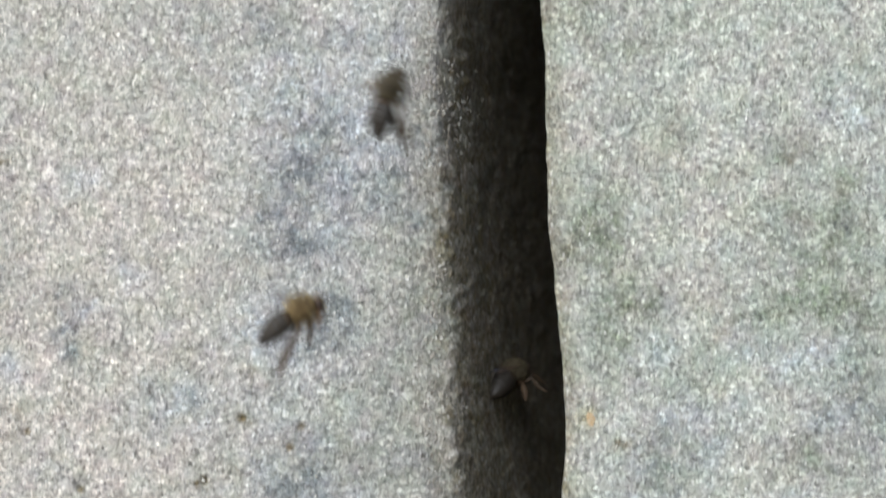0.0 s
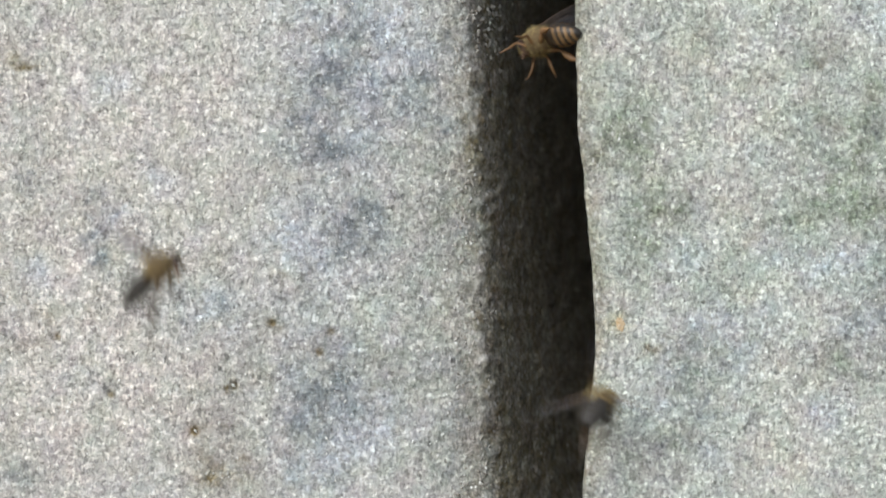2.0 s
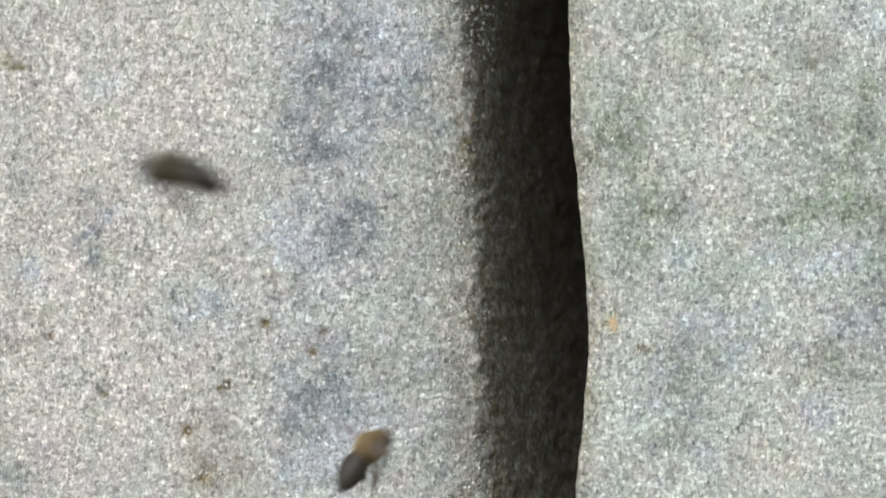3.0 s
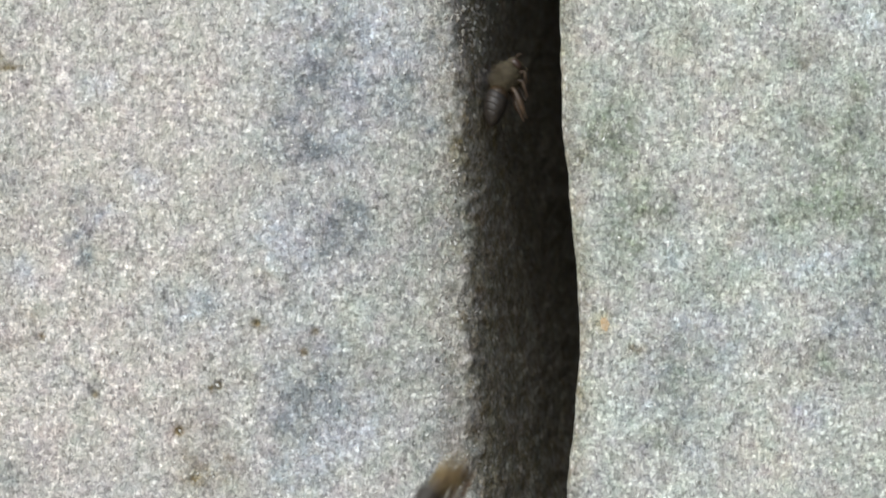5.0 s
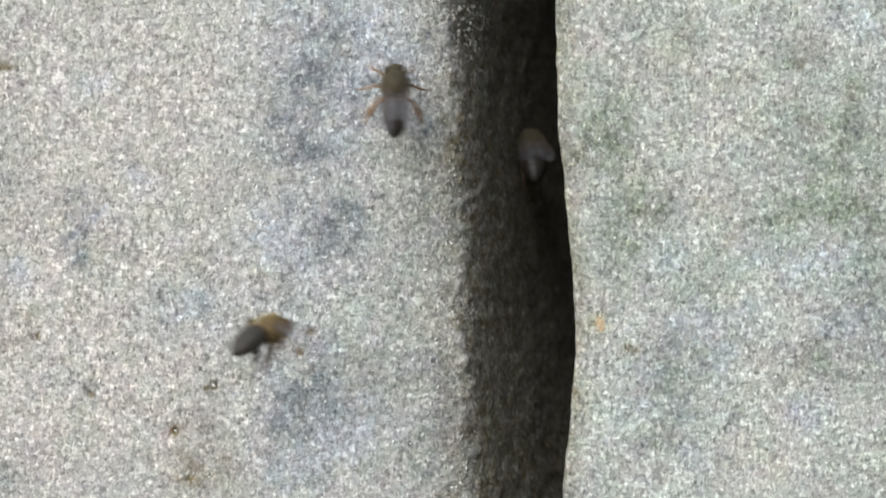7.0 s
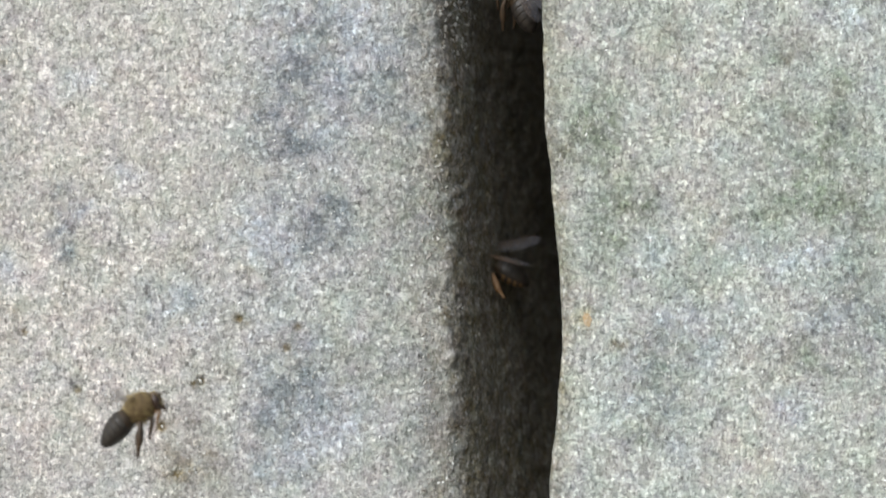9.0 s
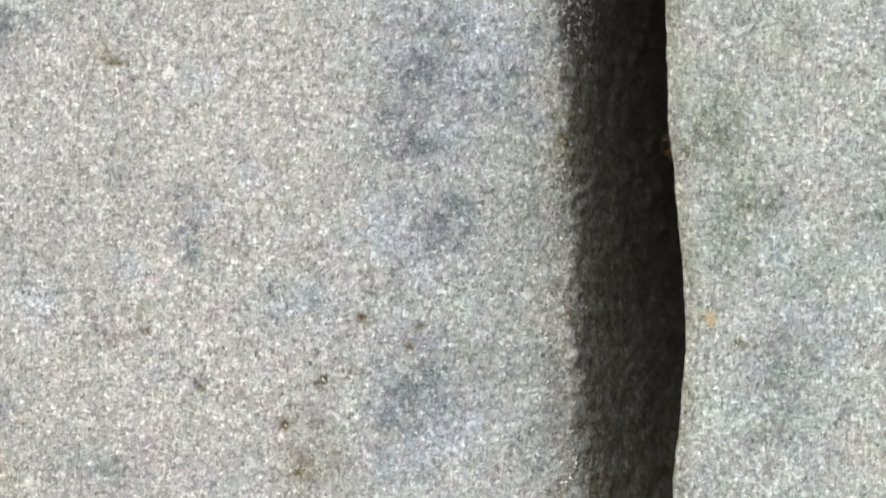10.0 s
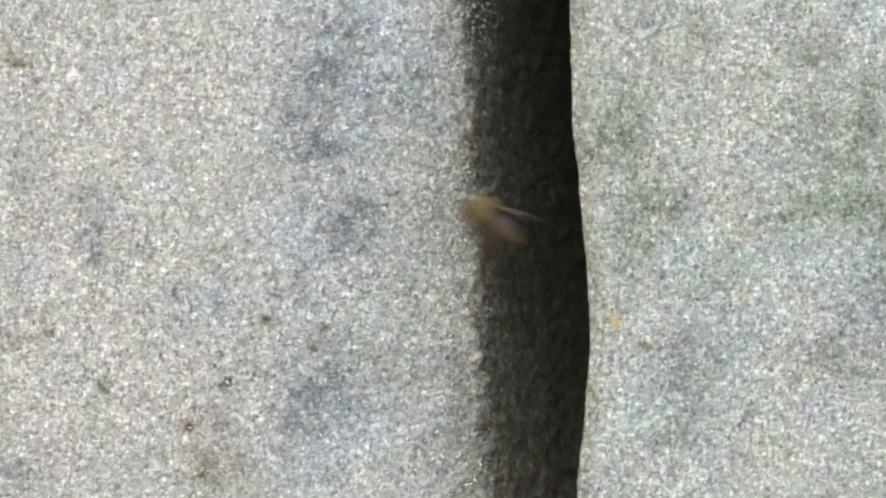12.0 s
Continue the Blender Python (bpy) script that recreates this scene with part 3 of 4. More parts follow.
crust("lichen_patch", "ochre crusty lichen patch on the warm stone", -113.3, 29.0, 3.0, 3.8, 0, OCHRE, 1)
crust("lichen_patch", "ochre crusty lichen patch on the warm stone", -110.6, -42.5, 5.8, 3.6, -35, OCHRE, 2)
crust("lichen_patch", "small olive lichen spot on the warm stone", -107.7, -5.3, 1.2, 1.9, 0, GREEN, 3)
crust("lichen_patch", "tiny orange lichen speck beside the crack's sharp edge", 29.7, -13.9, 0.75, 1.35, 12, ORANGE, 4)


def grains(name, label, count, low, high, y, seed, skin, material=QUARTZ, size=0.22, category="crystals"):
    """Tiny crystals or crumbs standing out of the stone, too many to count."""
    rng = np.random.RandomState(seed)
    bm = bmesh.new()
    xs, heights = rng.uniform(low, high, count), rng.uniform(-58, 70, count)
    into = np.maximum(xs - lip(heights), 0) if y > -1 else xs * 0
    deep = y + fall(into, heights) + ease(xs, heights) if y > -1 else y + 0 * into
    out = unevenness(xs + 0.9 * deep, heights, skin) - 0.15 * into
    for x, z, lift, y in zip(xs, heights, out, deep):
        r = 0.11 + size * rng.rand() ** 2
        turn = Euler(rng.normal(0, 0.5, 3)).to_matrix()
        tips = [bm.verts.new(Vector((x, y - lift + 0.3 * r, z)) * MM + turn @ (Vector(d) * r * rng.uniform(0.7, 1.3) * MM) + Vector((0, 0, EYE_Z))) for d in ((1, 0, 0), (-1, 0, 0), (0, 1, 0), (0, -1, 0), (0, 0, 1.9), (0, 0, -1.9))]
        for a in (0, 1):
            for b in (2, 3):
                for c in (4, 5):
                    bm.faces.new((tips[a], tips[b], tips[c]))
    bmesh.ops.recalc_face_normals(bm, faces=bm.faces[:])
    ob = part(name, bm, material)
    for p in ob.data.polygons:
        p.use_smooth = False
    return tagged(ob, label, category, kind="stuff")


grains("quartz_grains", "tiny pale quartz grains standing out of the warm stone", 1700, -120, 8, 0.0, 5, 11)
grains("quartz_grains", "tiny pale quartz grains standing out of the green-grey stone", 800, 26.5, 98, -PROUD, 6, 43)
grains("stone_crumbs", "loose grey-brown crumbs clinging to the crack's rounded lip", 1900, -1, 10, 0.0, 8, 11, CRUMB, 0.34, "crumbs")


# ---- honey bees (head towards +x, back towards +z; 13 units long) ----
BEE = 0.00118

def ball(bm, centre, radii, rings=10, around=16, turn=(0, 0, 0)):
    m = Matrix.LocRotScale(Vector(centre) * BEE, Euler([radians(a) for a in turn]), Vector(radii) * BEE)
    bmesh.ops.create_uvsphere(bm, u_segments=around, v_segments=rings, radius=1.0, matrix=m)


def limb(bm, points, radii, around=7):
    rows = []
    for i, p in enumerate(points):
        p = Vector(p)
        way = (Vector(points[min(i + 1, len(points) - 1)]) - Vector(points[max(i - 1, 0)])).normalized()
        u = way.cross(Vector((0.3, 1, 0.2))).normalized()
        w = way.cross(u)
        rows.append([bm.verts.new((p + radii[i] * (u * math.cos(a) + w * math.sin(a))) * BEE) for a in (2 * math.pi * k / around for k in range(around))])
    for r, q in zip(rows, rows[1:]):
        for k in range(around):
            n_ = (k + 1) % around
            bm.faces.new((r[k], r[n_], q[n_], q[k]))
    bm.faces.new(rows[0][::-1])
    bm.faces.new(rows[-1])


def spine(u):
    """The abdomen's middle line and half height at u from 0 (waist) to 1 (tip)."""
    x = -1.8 - 6.3 * u
    z = -0.25 - 0.2 * math.sin(u * 2.2) - 1.3 * u ** 2
    r = 2.14 * math.sin(math.pi * min(1.0, 0.12 + 0.88 * u) ** 0.86) ** 0.55 if u < 0.999 else 0.12
    return x, z, max(r, 0.12)


def segment(first, last, pale):
    """One overlapping plate ring of the abdomen with its pale hair band at the front."""
    bm = bmesh.new()
    rows, around = [], 18
    for i in range(6):
        f = i / 5
        x, z, r = spine(first + (last - first) * f)
        r = r * (0.98 + 0.028 * f) if i else r * 0.93
        rows.append([bm.verts.new(Vector((x, r * 1.02 * math.cos(a), z + r * 0.94 * math.sin(a))) * BEE) for a in (2 * math.pi * k / around for k in range(around))])
    for i, (r, q) in enumerate(zip(rows, rows[1:])):
        for k in range(around):
            n_ = (k + 1) % around
            bm.faces.new((r[k], r[n_], q[n_], q[k])).material_index = 1 if pale and ((i in (1, 2) and k < around // 2 + 1) or (pale > 1 and (i in (1, 2) or k < 9))) else 0
    bm.faces.new(rows[0][::-1])
    bm.faces.new(rows[-1])
    bmesh.ops.recalc_face_normals(bm, faces=bm.faces[:])
    return bm


def blade(length, width, sweep):
    """A wing: a thin, slightly cambered membrane along +y, its front edge at +x."""
    bm = bmesh.new()
    rows = []
    for i in range(13):
        f = i / 12
        w = width * (0.16 + 1.05 * f ** 0.8) * (1 - f ** 5) ** 0.5 if f < 1 else width * 0.03
        mid = sweep * f ** 1.5
        rows.append([(mid + 0.30 * w, f * length, 0.10 * f), (mid - 0.05 * w, f * length, 0.16 * f), (mid - 0.40 * w, f * length, 0.10 * f), (mid - 0.70 * w, f * length, 0.0)])
    top = [[bm.verts.new((x * BEE, y * BEE, (z + 0.02) * BEE)) for x, y, z in row] for row in rows]
    low = [[bm.verts.new((x * BEE, y * BEE, (z - 0.02) * BEE)) for x, y, z in row] for row in rows]
    for a, b in zip(range(12), range(1, 13)):
        for k in range(3):
            bm.faces.new((top[a][k], top[a][k + 1], top[b][k + 1], top[b][k]))
            bm.faces.new((low[a][k], low[b][k], low[b][k + 1], low[a][k + 1]))
        bm.faces.new((top[a][0], top[b][0], low[b][0], low[a][0]))
        bm.faces.new((top[a][3], low[a][3], low[b][3], top[b][3]))
    bm.faces.new([*top[12], *low[12][::-1]])
    bm.faces.new([*top[0][::-1], *low[0]])
    bmesh.ops.recalc_face_normals(bm, faces=bm.faces[:])
    return bm


def vein_lines(length, width, sweep):
    bm = bmesh.new()
    for side, reach in ((0.29, 0.97), (0.05, 0.8), (-0.25, 0.7), (-0.5, 0.55)):
        pts = []
        for i in range(9):
            f = reach * i / 8
            w = width * (0.16 + 1.05 * f ** 0.8) * (1 - f ** 5) ** 0.5
            pts.append((sweep * f ** 1.5 + side * w, f * length, 0.14 * f + 0.02))
        limb(bm, pts, [0.075 - 0.05 * i / 8 for i in range(9)], 5)
    return bm


def wing_turn(flap, swing, side):
    """The pose of a wing on its bee: flap degrees up, swung back by swing degrees; side 1 is its left."""
    base = Matrix.Translation(Vector((0.35, 1.15 * side, 1.35)) * BEE)
    turn = Euler((radians(flap * side), 0, radians((swing if side > 0 else -swing)))).to_matrix().to_4x4()
    return base @ turn


LEGS = {
    # hip, knee, ankle, toe of the left legs: hanging in flight
    "hanging": (((1.3, 0.8, -1.5), (2.3, 1.1, -2.0), (1.5, 1.0, -2.7), (1.0, 0.9, -3.2)), ((0.2, 0.9, -1.7), (0.6, 1.5, -2.5), (-0.4, 1.3, -3.6), (-1.2, 1.1, -4.5)), ((-1.0, 0.9, -1.6), (-1.6, 1.6, -2.5), (-2.9, 1.4, -4.2), (-4.2, 1.2, -5.8))),
    # hind legs stretched out behind in slow flight
    "trailing": (((1.3, 0.8, -1.5), (2.3, 1.1, -2.0), (1.5, 1.0, -2.7), (1.0, 0.9, -3.2)), ((0.2, 0.9, -1.7), (0.6, 1.5, -2.5), (-0.4, 1.3, -3.8), (-1.4, 1.1, -5.2)), ((-1.0, 0.9, -1.6), (-2.6, 1.6, -3.2), (-5.2, 1.4, -5.0), (-7.4, 1.2, -7.2))),
    # set on a surface
    "standing": (((1.3, 0.8, -1.4), (2.6, 2.4, -1.0), (3.4, 3.2, -2.4), (4.3, 3.6, -3.0)), ((0.2, 0.9, -1.6), (0.3, 3.1, -1.0), (0.2, 4.3, -2.5), (0.2, 5.3, -3.0)), ((-1.0, 0.9, -1.5), (-2.4, 2.8, -0.9), (-3.8, 3.9, -2.4), (-5.1, 4.6, -3.0))),
}


def make_bee(label, legs, flap, swing, skin=(THORAX, FUR, HEAD, BAND, CHITIN)):
    bee = new("honey_bee")
    tagged(bee, label, "bee", "honey bees at the crack")
    bm = bmesh.new()
    ball(bm, (0, 0, 0), (2.7, 2.25, 2.2), 14, 20)
    ball(bm, (-1.5, 0, 0.35), (0.9, 1.25, 0.95), 8, 14)
    part("thorax", bm, skin[0], bee)
    bm = bmesh.new()
    rng = np.random.RandomState(3)
    for _ in range(760):
        d = Vector(rng.normal(size=3))
        d.normalize()
        root = Vector((d.x * 2.4, d.y * 2.1, d.z * 2.05))
        lean = (d + Vector(rng.normal(size=3)) * 0.28 + Vector((-0.2, 0, 0))).normalized()
        tip = root + lean * rng.uniform(0.5, 1.1)
        if _ >= 600:
            root = Vector((2.55 + 0.8 * abs(d.x), d.y * 1.35, -0.4 + d.z * 1.3))
            tip = root + Vector((0.8, d.y * 0.4, d.z * 0.5)).normalized() * rng.uniform(0.35, 0.7)
        a = lean.cross(Vector((0.2, 0.5, 0.9))).normalized() * 0.055
        b = lean.cross(a).normalized() * 0.055
        v = [bm.verts.new(q * BEE) for q in (root + a, root - 0.5 * a + b, root - 0.5 * a - b, tip)]
        for f in ((0, 1, 3), (1, 2, 3), (2, 0, 3)):
            bm.faces.new([v[k] for k in f])
    part("fur", bm, skin[1], bee, "short brown hair", "stuff")
    bm = bmesh.new()
    ball(bm, (2.55, 0, -0.45), (0.95, 1.6, 1.45), 12, 16, (0, 20, 0))
    ball(bm, (2.8, 0, -1.5), (0.45, 0.6, 0.6), 8, 10)
    limb(bm, [(3.1, 0, -1.9), (3.0, 0, -2.3), (2.8, 0, -2.6)], [0.22, 0.16, 0.06])
    head = part("head", bm, skin[2], bee, "dark brown head")
    for s in (1, -1):
        bm = bmesh.new()
        ball(bm, (2.6, 1.32 * s, -0.4), (0.6, 0.42, 1.0), 10, 12, (0, 20, 0))
        part("eye", bm, EYE, head, "shiny black eye")
        bm = bmesh.new()
        limb(bm, [(3.4, 0.3 * s, -0.4), (3.8, 0.6 * s, 0.3), (4.2, 0.85 * s, 0.1), (4.7, 1.2 * s, -0.5)], [0.10, 0.08, 0.10, 0.07])
        part("antenna", bm, LEG, head)
    marks = (0.0, 0.17, 0.34, 0.51, 0.67, 0.83, 1.0)
    for k in range(6):
        part("abdomen_segment", segment(marks[k], min(1.0, marks[k + 1] + 0.03), (0 < k < 5) * (2 if skin[4] is GOLDEN else 1)), (AMBER if k < 1 else skin[4] if k < 5 else CHITIN, skin[3]), bee)
    for s in (1, -1):
        for k, (hip, knee, ankle, toe) in enumerate(LEGS[legs]):
            bm = bmesh.new()
            thick = (0.20, 0.24, 0.34)[k]
            p = [Vector((q[0], q[1] * s, q[2])) for q in (hip, knee, ankle, toe)]
            mid = (p[1] + p[2]) / 2
            claw = p[3] + (p[3] - p[2]).normalized() * 0.5 + Vector((0.15, 0, 0))
            limb(bm, [p[0], (p[0] + p[1]) / 2, p[1], mid, p[2], (p[2] + p[3]) / 2, p[3], claw], [thick, thick * 1.25, thick * 0.75, thick * (1.1 + 0.5 * (k == 2)), thick * (0.9 + 0.7 * (k == 2)), thick * 0.75, thick * 0.5, thick * 0.25])
            part("leg", bm, FORELEG if (k == 0 and skin[0] is THORAX) or (legs == "standing" and skin[4] is GOLDEN) else LEG, bee)
    for s in (1, -1):
        bm = blade(9.3, 3.1, -0.9)
        if s < 0:
            bmesh.ops.scale(bm, vec=(1, -1, 1), verts=bm.verts[:])
            bmesh.ops.reverse_faces(bm, faces=bm.faces[:])
        fore = part("forewing", bm, WING, bee, "clear veined wing")
        bm = vein_lines(9.3, 3.1, -0.9)
        if s < 0:
            bmesh.ops.scale(bm, vec=(1, -1, 1), verts=bm.verts[:])
            bmesh.ops.reverse_faces(bm, faces=bm.faces[:])
        part("vein", bm, VEIN, fore)
        bm = blade(6.6, 2.0, -0.6)
        bmesh.ops.rotate(bm, matrix=Matrix.Rotation(radians(3), 3, "Z"), verts=bm.verts[:])
        bmesh.ops.translate(bm, vec=Vector((-0.75, 0.15, -0.08)) * BEE, verts=bm.verts[:])
        if s < 0:
            bmesh.ops.scale(bm, vec=(1, -1, 1), verts=bm.verts[:])
            bmesh.ops.reverse_faces(bm, faces=bm.faces[:])
        part("hindwing", bm, WING, fore)
        fore.matrix_basis = wing_turn(flap, swing, s)
    return bee


# dark skins, mainly for bees at the crack, whose shade they carry as colour
DARKENED = (DARKENED_THORAX, DARKENED_FUR, DARKENED_THORAX, CHITIN, CHITIN)
DUSKY = (DARKENED_THORAX, DARKENED_FUR, DARKENED_THORAX, CHITIN, GOLDEN)
GOLD = (THORAX, FUR, HEAD, CHITIN, GOLDEN)
FLYING = make_bee("flying honey bee, brown furry thorax, dark abdomen, legs hanging", "hanging", 20, 10)
DARKENED_FLYING = make_bee("flying honey bee, olive thorax darkened for shade in the crack, black abdomen", "hanging", 20, 10, DARKENED)
DARKENED_TRAILING = make_bee("flying honey bee, dark olive thorax, hind legs trailing below", "trailing", 20, 10, DARKENED)
TRAILING = make_bee("flying honey bee, brown furry thorax, hind legs trailing below", "trailing", 20, 10)
CRUISING = make_bee("dark honey bee in fast flight, wings swept back over it", "hanging", 10, 70, DARKENED)
GOLD_FLYING = make_bee("flying honey bee with an amber striped abdomen leaving the crack", "hanging", 20, 10, GOLD)
GOLD_RESTING = make_bee("honey bee with amber legs and striped abdomen on the stone", "standing", 6, 82, GOLD)
RESTING = make_bee("honey bee with folded wings crawling on the stone", "standing", 6, 82, DARKENED)
SPREAD = make_bee("honey bee standing on stone with clear wings held apart", "standing", 18, 53, DUSKY)
CRAWLING = make_bee("dark-headed honey bee with amber belly and legs climbing from the crack", "standing", 8, 74, DUSKY)


def beat(bee, start, end):
    """Wing beats between two times, in steps of a thirtieth of a second."""
    rng = random.Random(int(start * 100) + 7)
    for wing in [c for c in bee.children if c.name.startswith("forewing")]:
        side = 1 if wing.location.y > 0 else -1
        rows, k = [(0.0, wing_turn(8, 76, side))] if start > 0.05 else [(0.0, wing_turn(20, 10, side))], 0
        while start + k / FPS < end:
            flap = (-22, 18, 62, 20)[k % 4] + rng.uniform(-8, 8)
            t = start + k / FPS
            if t > 0.01 and t < 11.99:
                rows.append((t, wing_turn(flap, 10 + 12 * math.sin(k * 1.9), side)))
            k += 1
        if end < 11.8:
            rows.append((end + 0.04, wing_turn(8, 76, side)))
        rows.append((12.0, wing_turn(8, 76, side)))
        walk(wing, rows)


MID = Matrix.Translation((2.4 * BEE, 0, 0.3 * BEE))  # from the middle of the body to its thorax


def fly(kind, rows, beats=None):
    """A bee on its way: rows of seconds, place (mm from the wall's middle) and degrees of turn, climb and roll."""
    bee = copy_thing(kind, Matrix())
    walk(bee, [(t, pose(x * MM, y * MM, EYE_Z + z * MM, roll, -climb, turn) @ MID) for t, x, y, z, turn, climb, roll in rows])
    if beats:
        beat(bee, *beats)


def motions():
    fly(DARKENED_TRAILING, [(0, -8.4, -25, 43.5, 25, 64, 0), (0.1, 6.942, -12, 35.91, 30, 30, 0), (0.2, 5.779, 1.31, 34.08, 70, 50, 0), (0.3, 5.992, 1.565, 33.52, 85, 40, 0), (0.4, 8.271, 5.505, 32.73, 85, 30, 0), (0.5, 10.26, 10.16, 31.85, 85, 30, 0), (0.6, 12.84, 16.93, 30.49, 85, 30, 0), (0.7, 17.63, 31.94, 31.17, 85, 30, 0), (0.8, 20.05, 40.4, 30.03, 85, 30, 0), (0.95, 29, 56, 30.03, 85, 30, 0), (1.25, 38, 88, 33.03, 85, 30, 0), (12, 38, 88, 33.03, 85, 30, 0)], (0.0, 0.4))
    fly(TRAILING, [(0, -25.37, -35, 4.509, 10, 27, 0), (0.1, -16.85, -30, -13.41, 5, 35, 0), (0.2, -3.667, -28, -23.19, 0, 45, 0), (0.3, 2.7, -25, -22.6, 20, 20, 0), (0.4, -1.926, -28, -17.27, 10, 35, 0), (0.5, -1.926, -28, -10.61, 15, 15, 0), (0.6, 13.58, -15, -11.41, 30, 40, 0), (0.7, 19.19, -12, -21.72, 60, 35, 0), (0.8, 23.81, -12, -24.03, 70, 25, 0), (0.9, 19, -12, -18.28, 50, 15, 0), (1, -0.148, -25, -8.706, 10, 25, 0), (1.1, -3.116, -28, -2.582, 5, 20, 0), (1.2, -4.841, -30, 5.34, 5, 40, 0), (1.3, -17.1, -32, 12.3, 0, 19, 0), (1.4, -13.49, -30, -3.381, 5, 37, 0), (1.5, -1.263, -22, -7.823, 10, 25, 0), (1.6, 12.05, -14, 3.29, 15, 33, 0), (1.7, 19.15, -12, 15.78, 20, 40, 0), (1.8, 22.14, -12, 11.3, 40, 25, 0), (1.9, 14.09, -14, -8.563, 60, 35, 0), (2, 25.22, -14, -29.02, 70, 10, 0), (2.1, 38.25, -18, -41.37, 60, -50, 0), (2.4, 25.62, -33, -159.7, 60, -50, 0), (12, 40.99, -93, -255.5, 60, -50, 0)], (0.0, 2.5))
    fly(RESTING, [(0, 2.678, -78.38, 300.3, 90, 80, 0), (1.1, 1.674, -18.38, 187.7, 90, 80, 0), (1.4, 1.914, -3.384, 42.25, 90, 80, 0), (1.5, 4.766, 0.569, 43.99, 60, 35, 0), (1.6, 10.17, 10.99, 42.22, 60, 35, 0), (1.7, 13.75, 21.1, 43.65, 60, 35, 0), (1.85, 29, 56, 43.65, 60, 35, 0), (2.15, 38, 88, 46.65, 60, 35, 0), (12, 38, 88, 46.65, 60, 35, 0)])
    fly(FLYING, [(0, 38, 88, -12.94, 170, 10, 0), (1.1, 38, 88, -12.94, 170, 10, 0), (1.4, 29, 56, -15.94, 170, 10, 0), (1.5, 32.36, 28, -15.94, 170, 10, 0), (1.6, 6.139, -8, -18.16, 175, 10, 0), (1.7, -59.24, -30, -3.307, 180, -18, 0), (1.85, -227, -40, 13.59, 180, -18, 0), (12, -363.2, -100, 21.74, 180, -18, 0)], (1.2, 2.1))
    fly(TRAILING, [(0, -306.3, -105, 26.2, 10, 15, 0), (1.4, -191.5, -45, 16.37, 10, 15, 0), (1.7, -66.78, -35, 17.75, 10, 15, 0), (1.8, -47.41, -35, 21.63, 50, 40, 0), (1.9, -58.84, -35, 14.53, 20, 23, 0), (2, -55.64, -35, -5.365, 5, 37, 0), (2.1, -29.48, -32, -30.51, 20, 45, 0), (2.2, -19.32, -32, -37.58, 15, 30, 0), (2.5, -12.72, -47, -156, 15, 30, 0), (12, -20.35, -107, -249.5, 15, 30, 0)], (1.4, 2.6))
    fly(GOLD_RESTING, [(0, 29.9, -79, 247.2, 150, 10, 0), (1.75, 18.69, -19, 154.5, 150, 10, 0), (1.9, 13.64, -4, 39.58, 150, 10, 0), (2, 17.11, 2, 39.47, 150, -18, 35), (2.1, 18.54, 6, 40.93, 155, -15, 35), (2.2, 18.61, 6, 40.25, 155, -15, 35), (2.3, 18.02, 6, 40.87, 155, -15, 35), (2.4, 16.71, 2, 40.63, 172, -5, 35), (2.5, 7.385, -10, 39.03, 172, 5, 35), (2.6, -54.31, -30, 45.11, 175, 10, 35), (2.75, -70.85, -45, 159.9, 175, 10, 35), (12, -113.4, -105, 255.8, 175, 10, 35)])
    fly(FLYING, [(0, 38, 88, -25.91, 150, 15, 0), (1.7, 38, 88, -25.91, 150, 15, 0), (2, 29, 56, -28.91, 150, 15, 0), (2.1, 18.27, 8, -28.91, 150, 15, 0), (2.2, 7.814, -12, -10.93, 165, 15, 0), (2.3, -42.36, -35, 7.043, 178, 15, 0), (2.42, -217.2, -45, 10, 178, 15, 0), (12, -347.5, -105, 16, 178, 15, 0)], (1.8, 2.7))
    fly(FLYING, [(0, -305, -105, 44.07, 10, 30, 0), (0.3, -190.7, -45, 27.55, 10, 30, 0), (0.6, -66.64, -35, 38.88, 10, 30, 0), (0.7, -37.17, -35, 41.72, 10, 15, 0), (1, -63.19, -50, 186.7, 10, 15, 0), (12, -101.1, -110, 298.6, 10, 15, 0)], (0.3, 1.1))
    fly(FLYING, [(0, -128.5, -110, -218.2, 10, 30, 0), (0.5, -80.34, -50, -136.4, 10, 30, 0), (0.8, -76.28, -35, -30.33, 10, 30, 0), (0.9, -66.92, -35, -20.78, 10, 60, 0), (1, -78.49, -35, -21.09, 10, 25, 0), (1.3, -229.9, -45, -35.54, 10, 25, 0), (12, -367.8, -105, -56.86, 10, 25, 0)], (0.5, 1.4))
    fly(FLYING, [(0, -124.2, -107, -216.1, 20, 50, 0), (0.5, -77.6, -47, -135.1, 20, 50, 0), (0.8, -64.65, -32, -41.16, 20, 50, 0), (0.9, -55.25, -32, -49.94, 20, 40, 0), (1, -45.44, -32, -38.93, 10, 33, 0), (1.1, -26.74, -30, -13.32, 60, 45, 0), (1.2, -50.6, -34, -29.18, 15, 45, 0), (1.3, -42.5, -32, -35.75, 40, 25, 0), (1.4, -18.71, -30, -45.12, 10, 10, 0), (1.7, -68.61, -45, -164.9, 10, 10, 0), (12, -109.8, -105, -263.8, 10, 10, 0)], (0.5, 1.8))
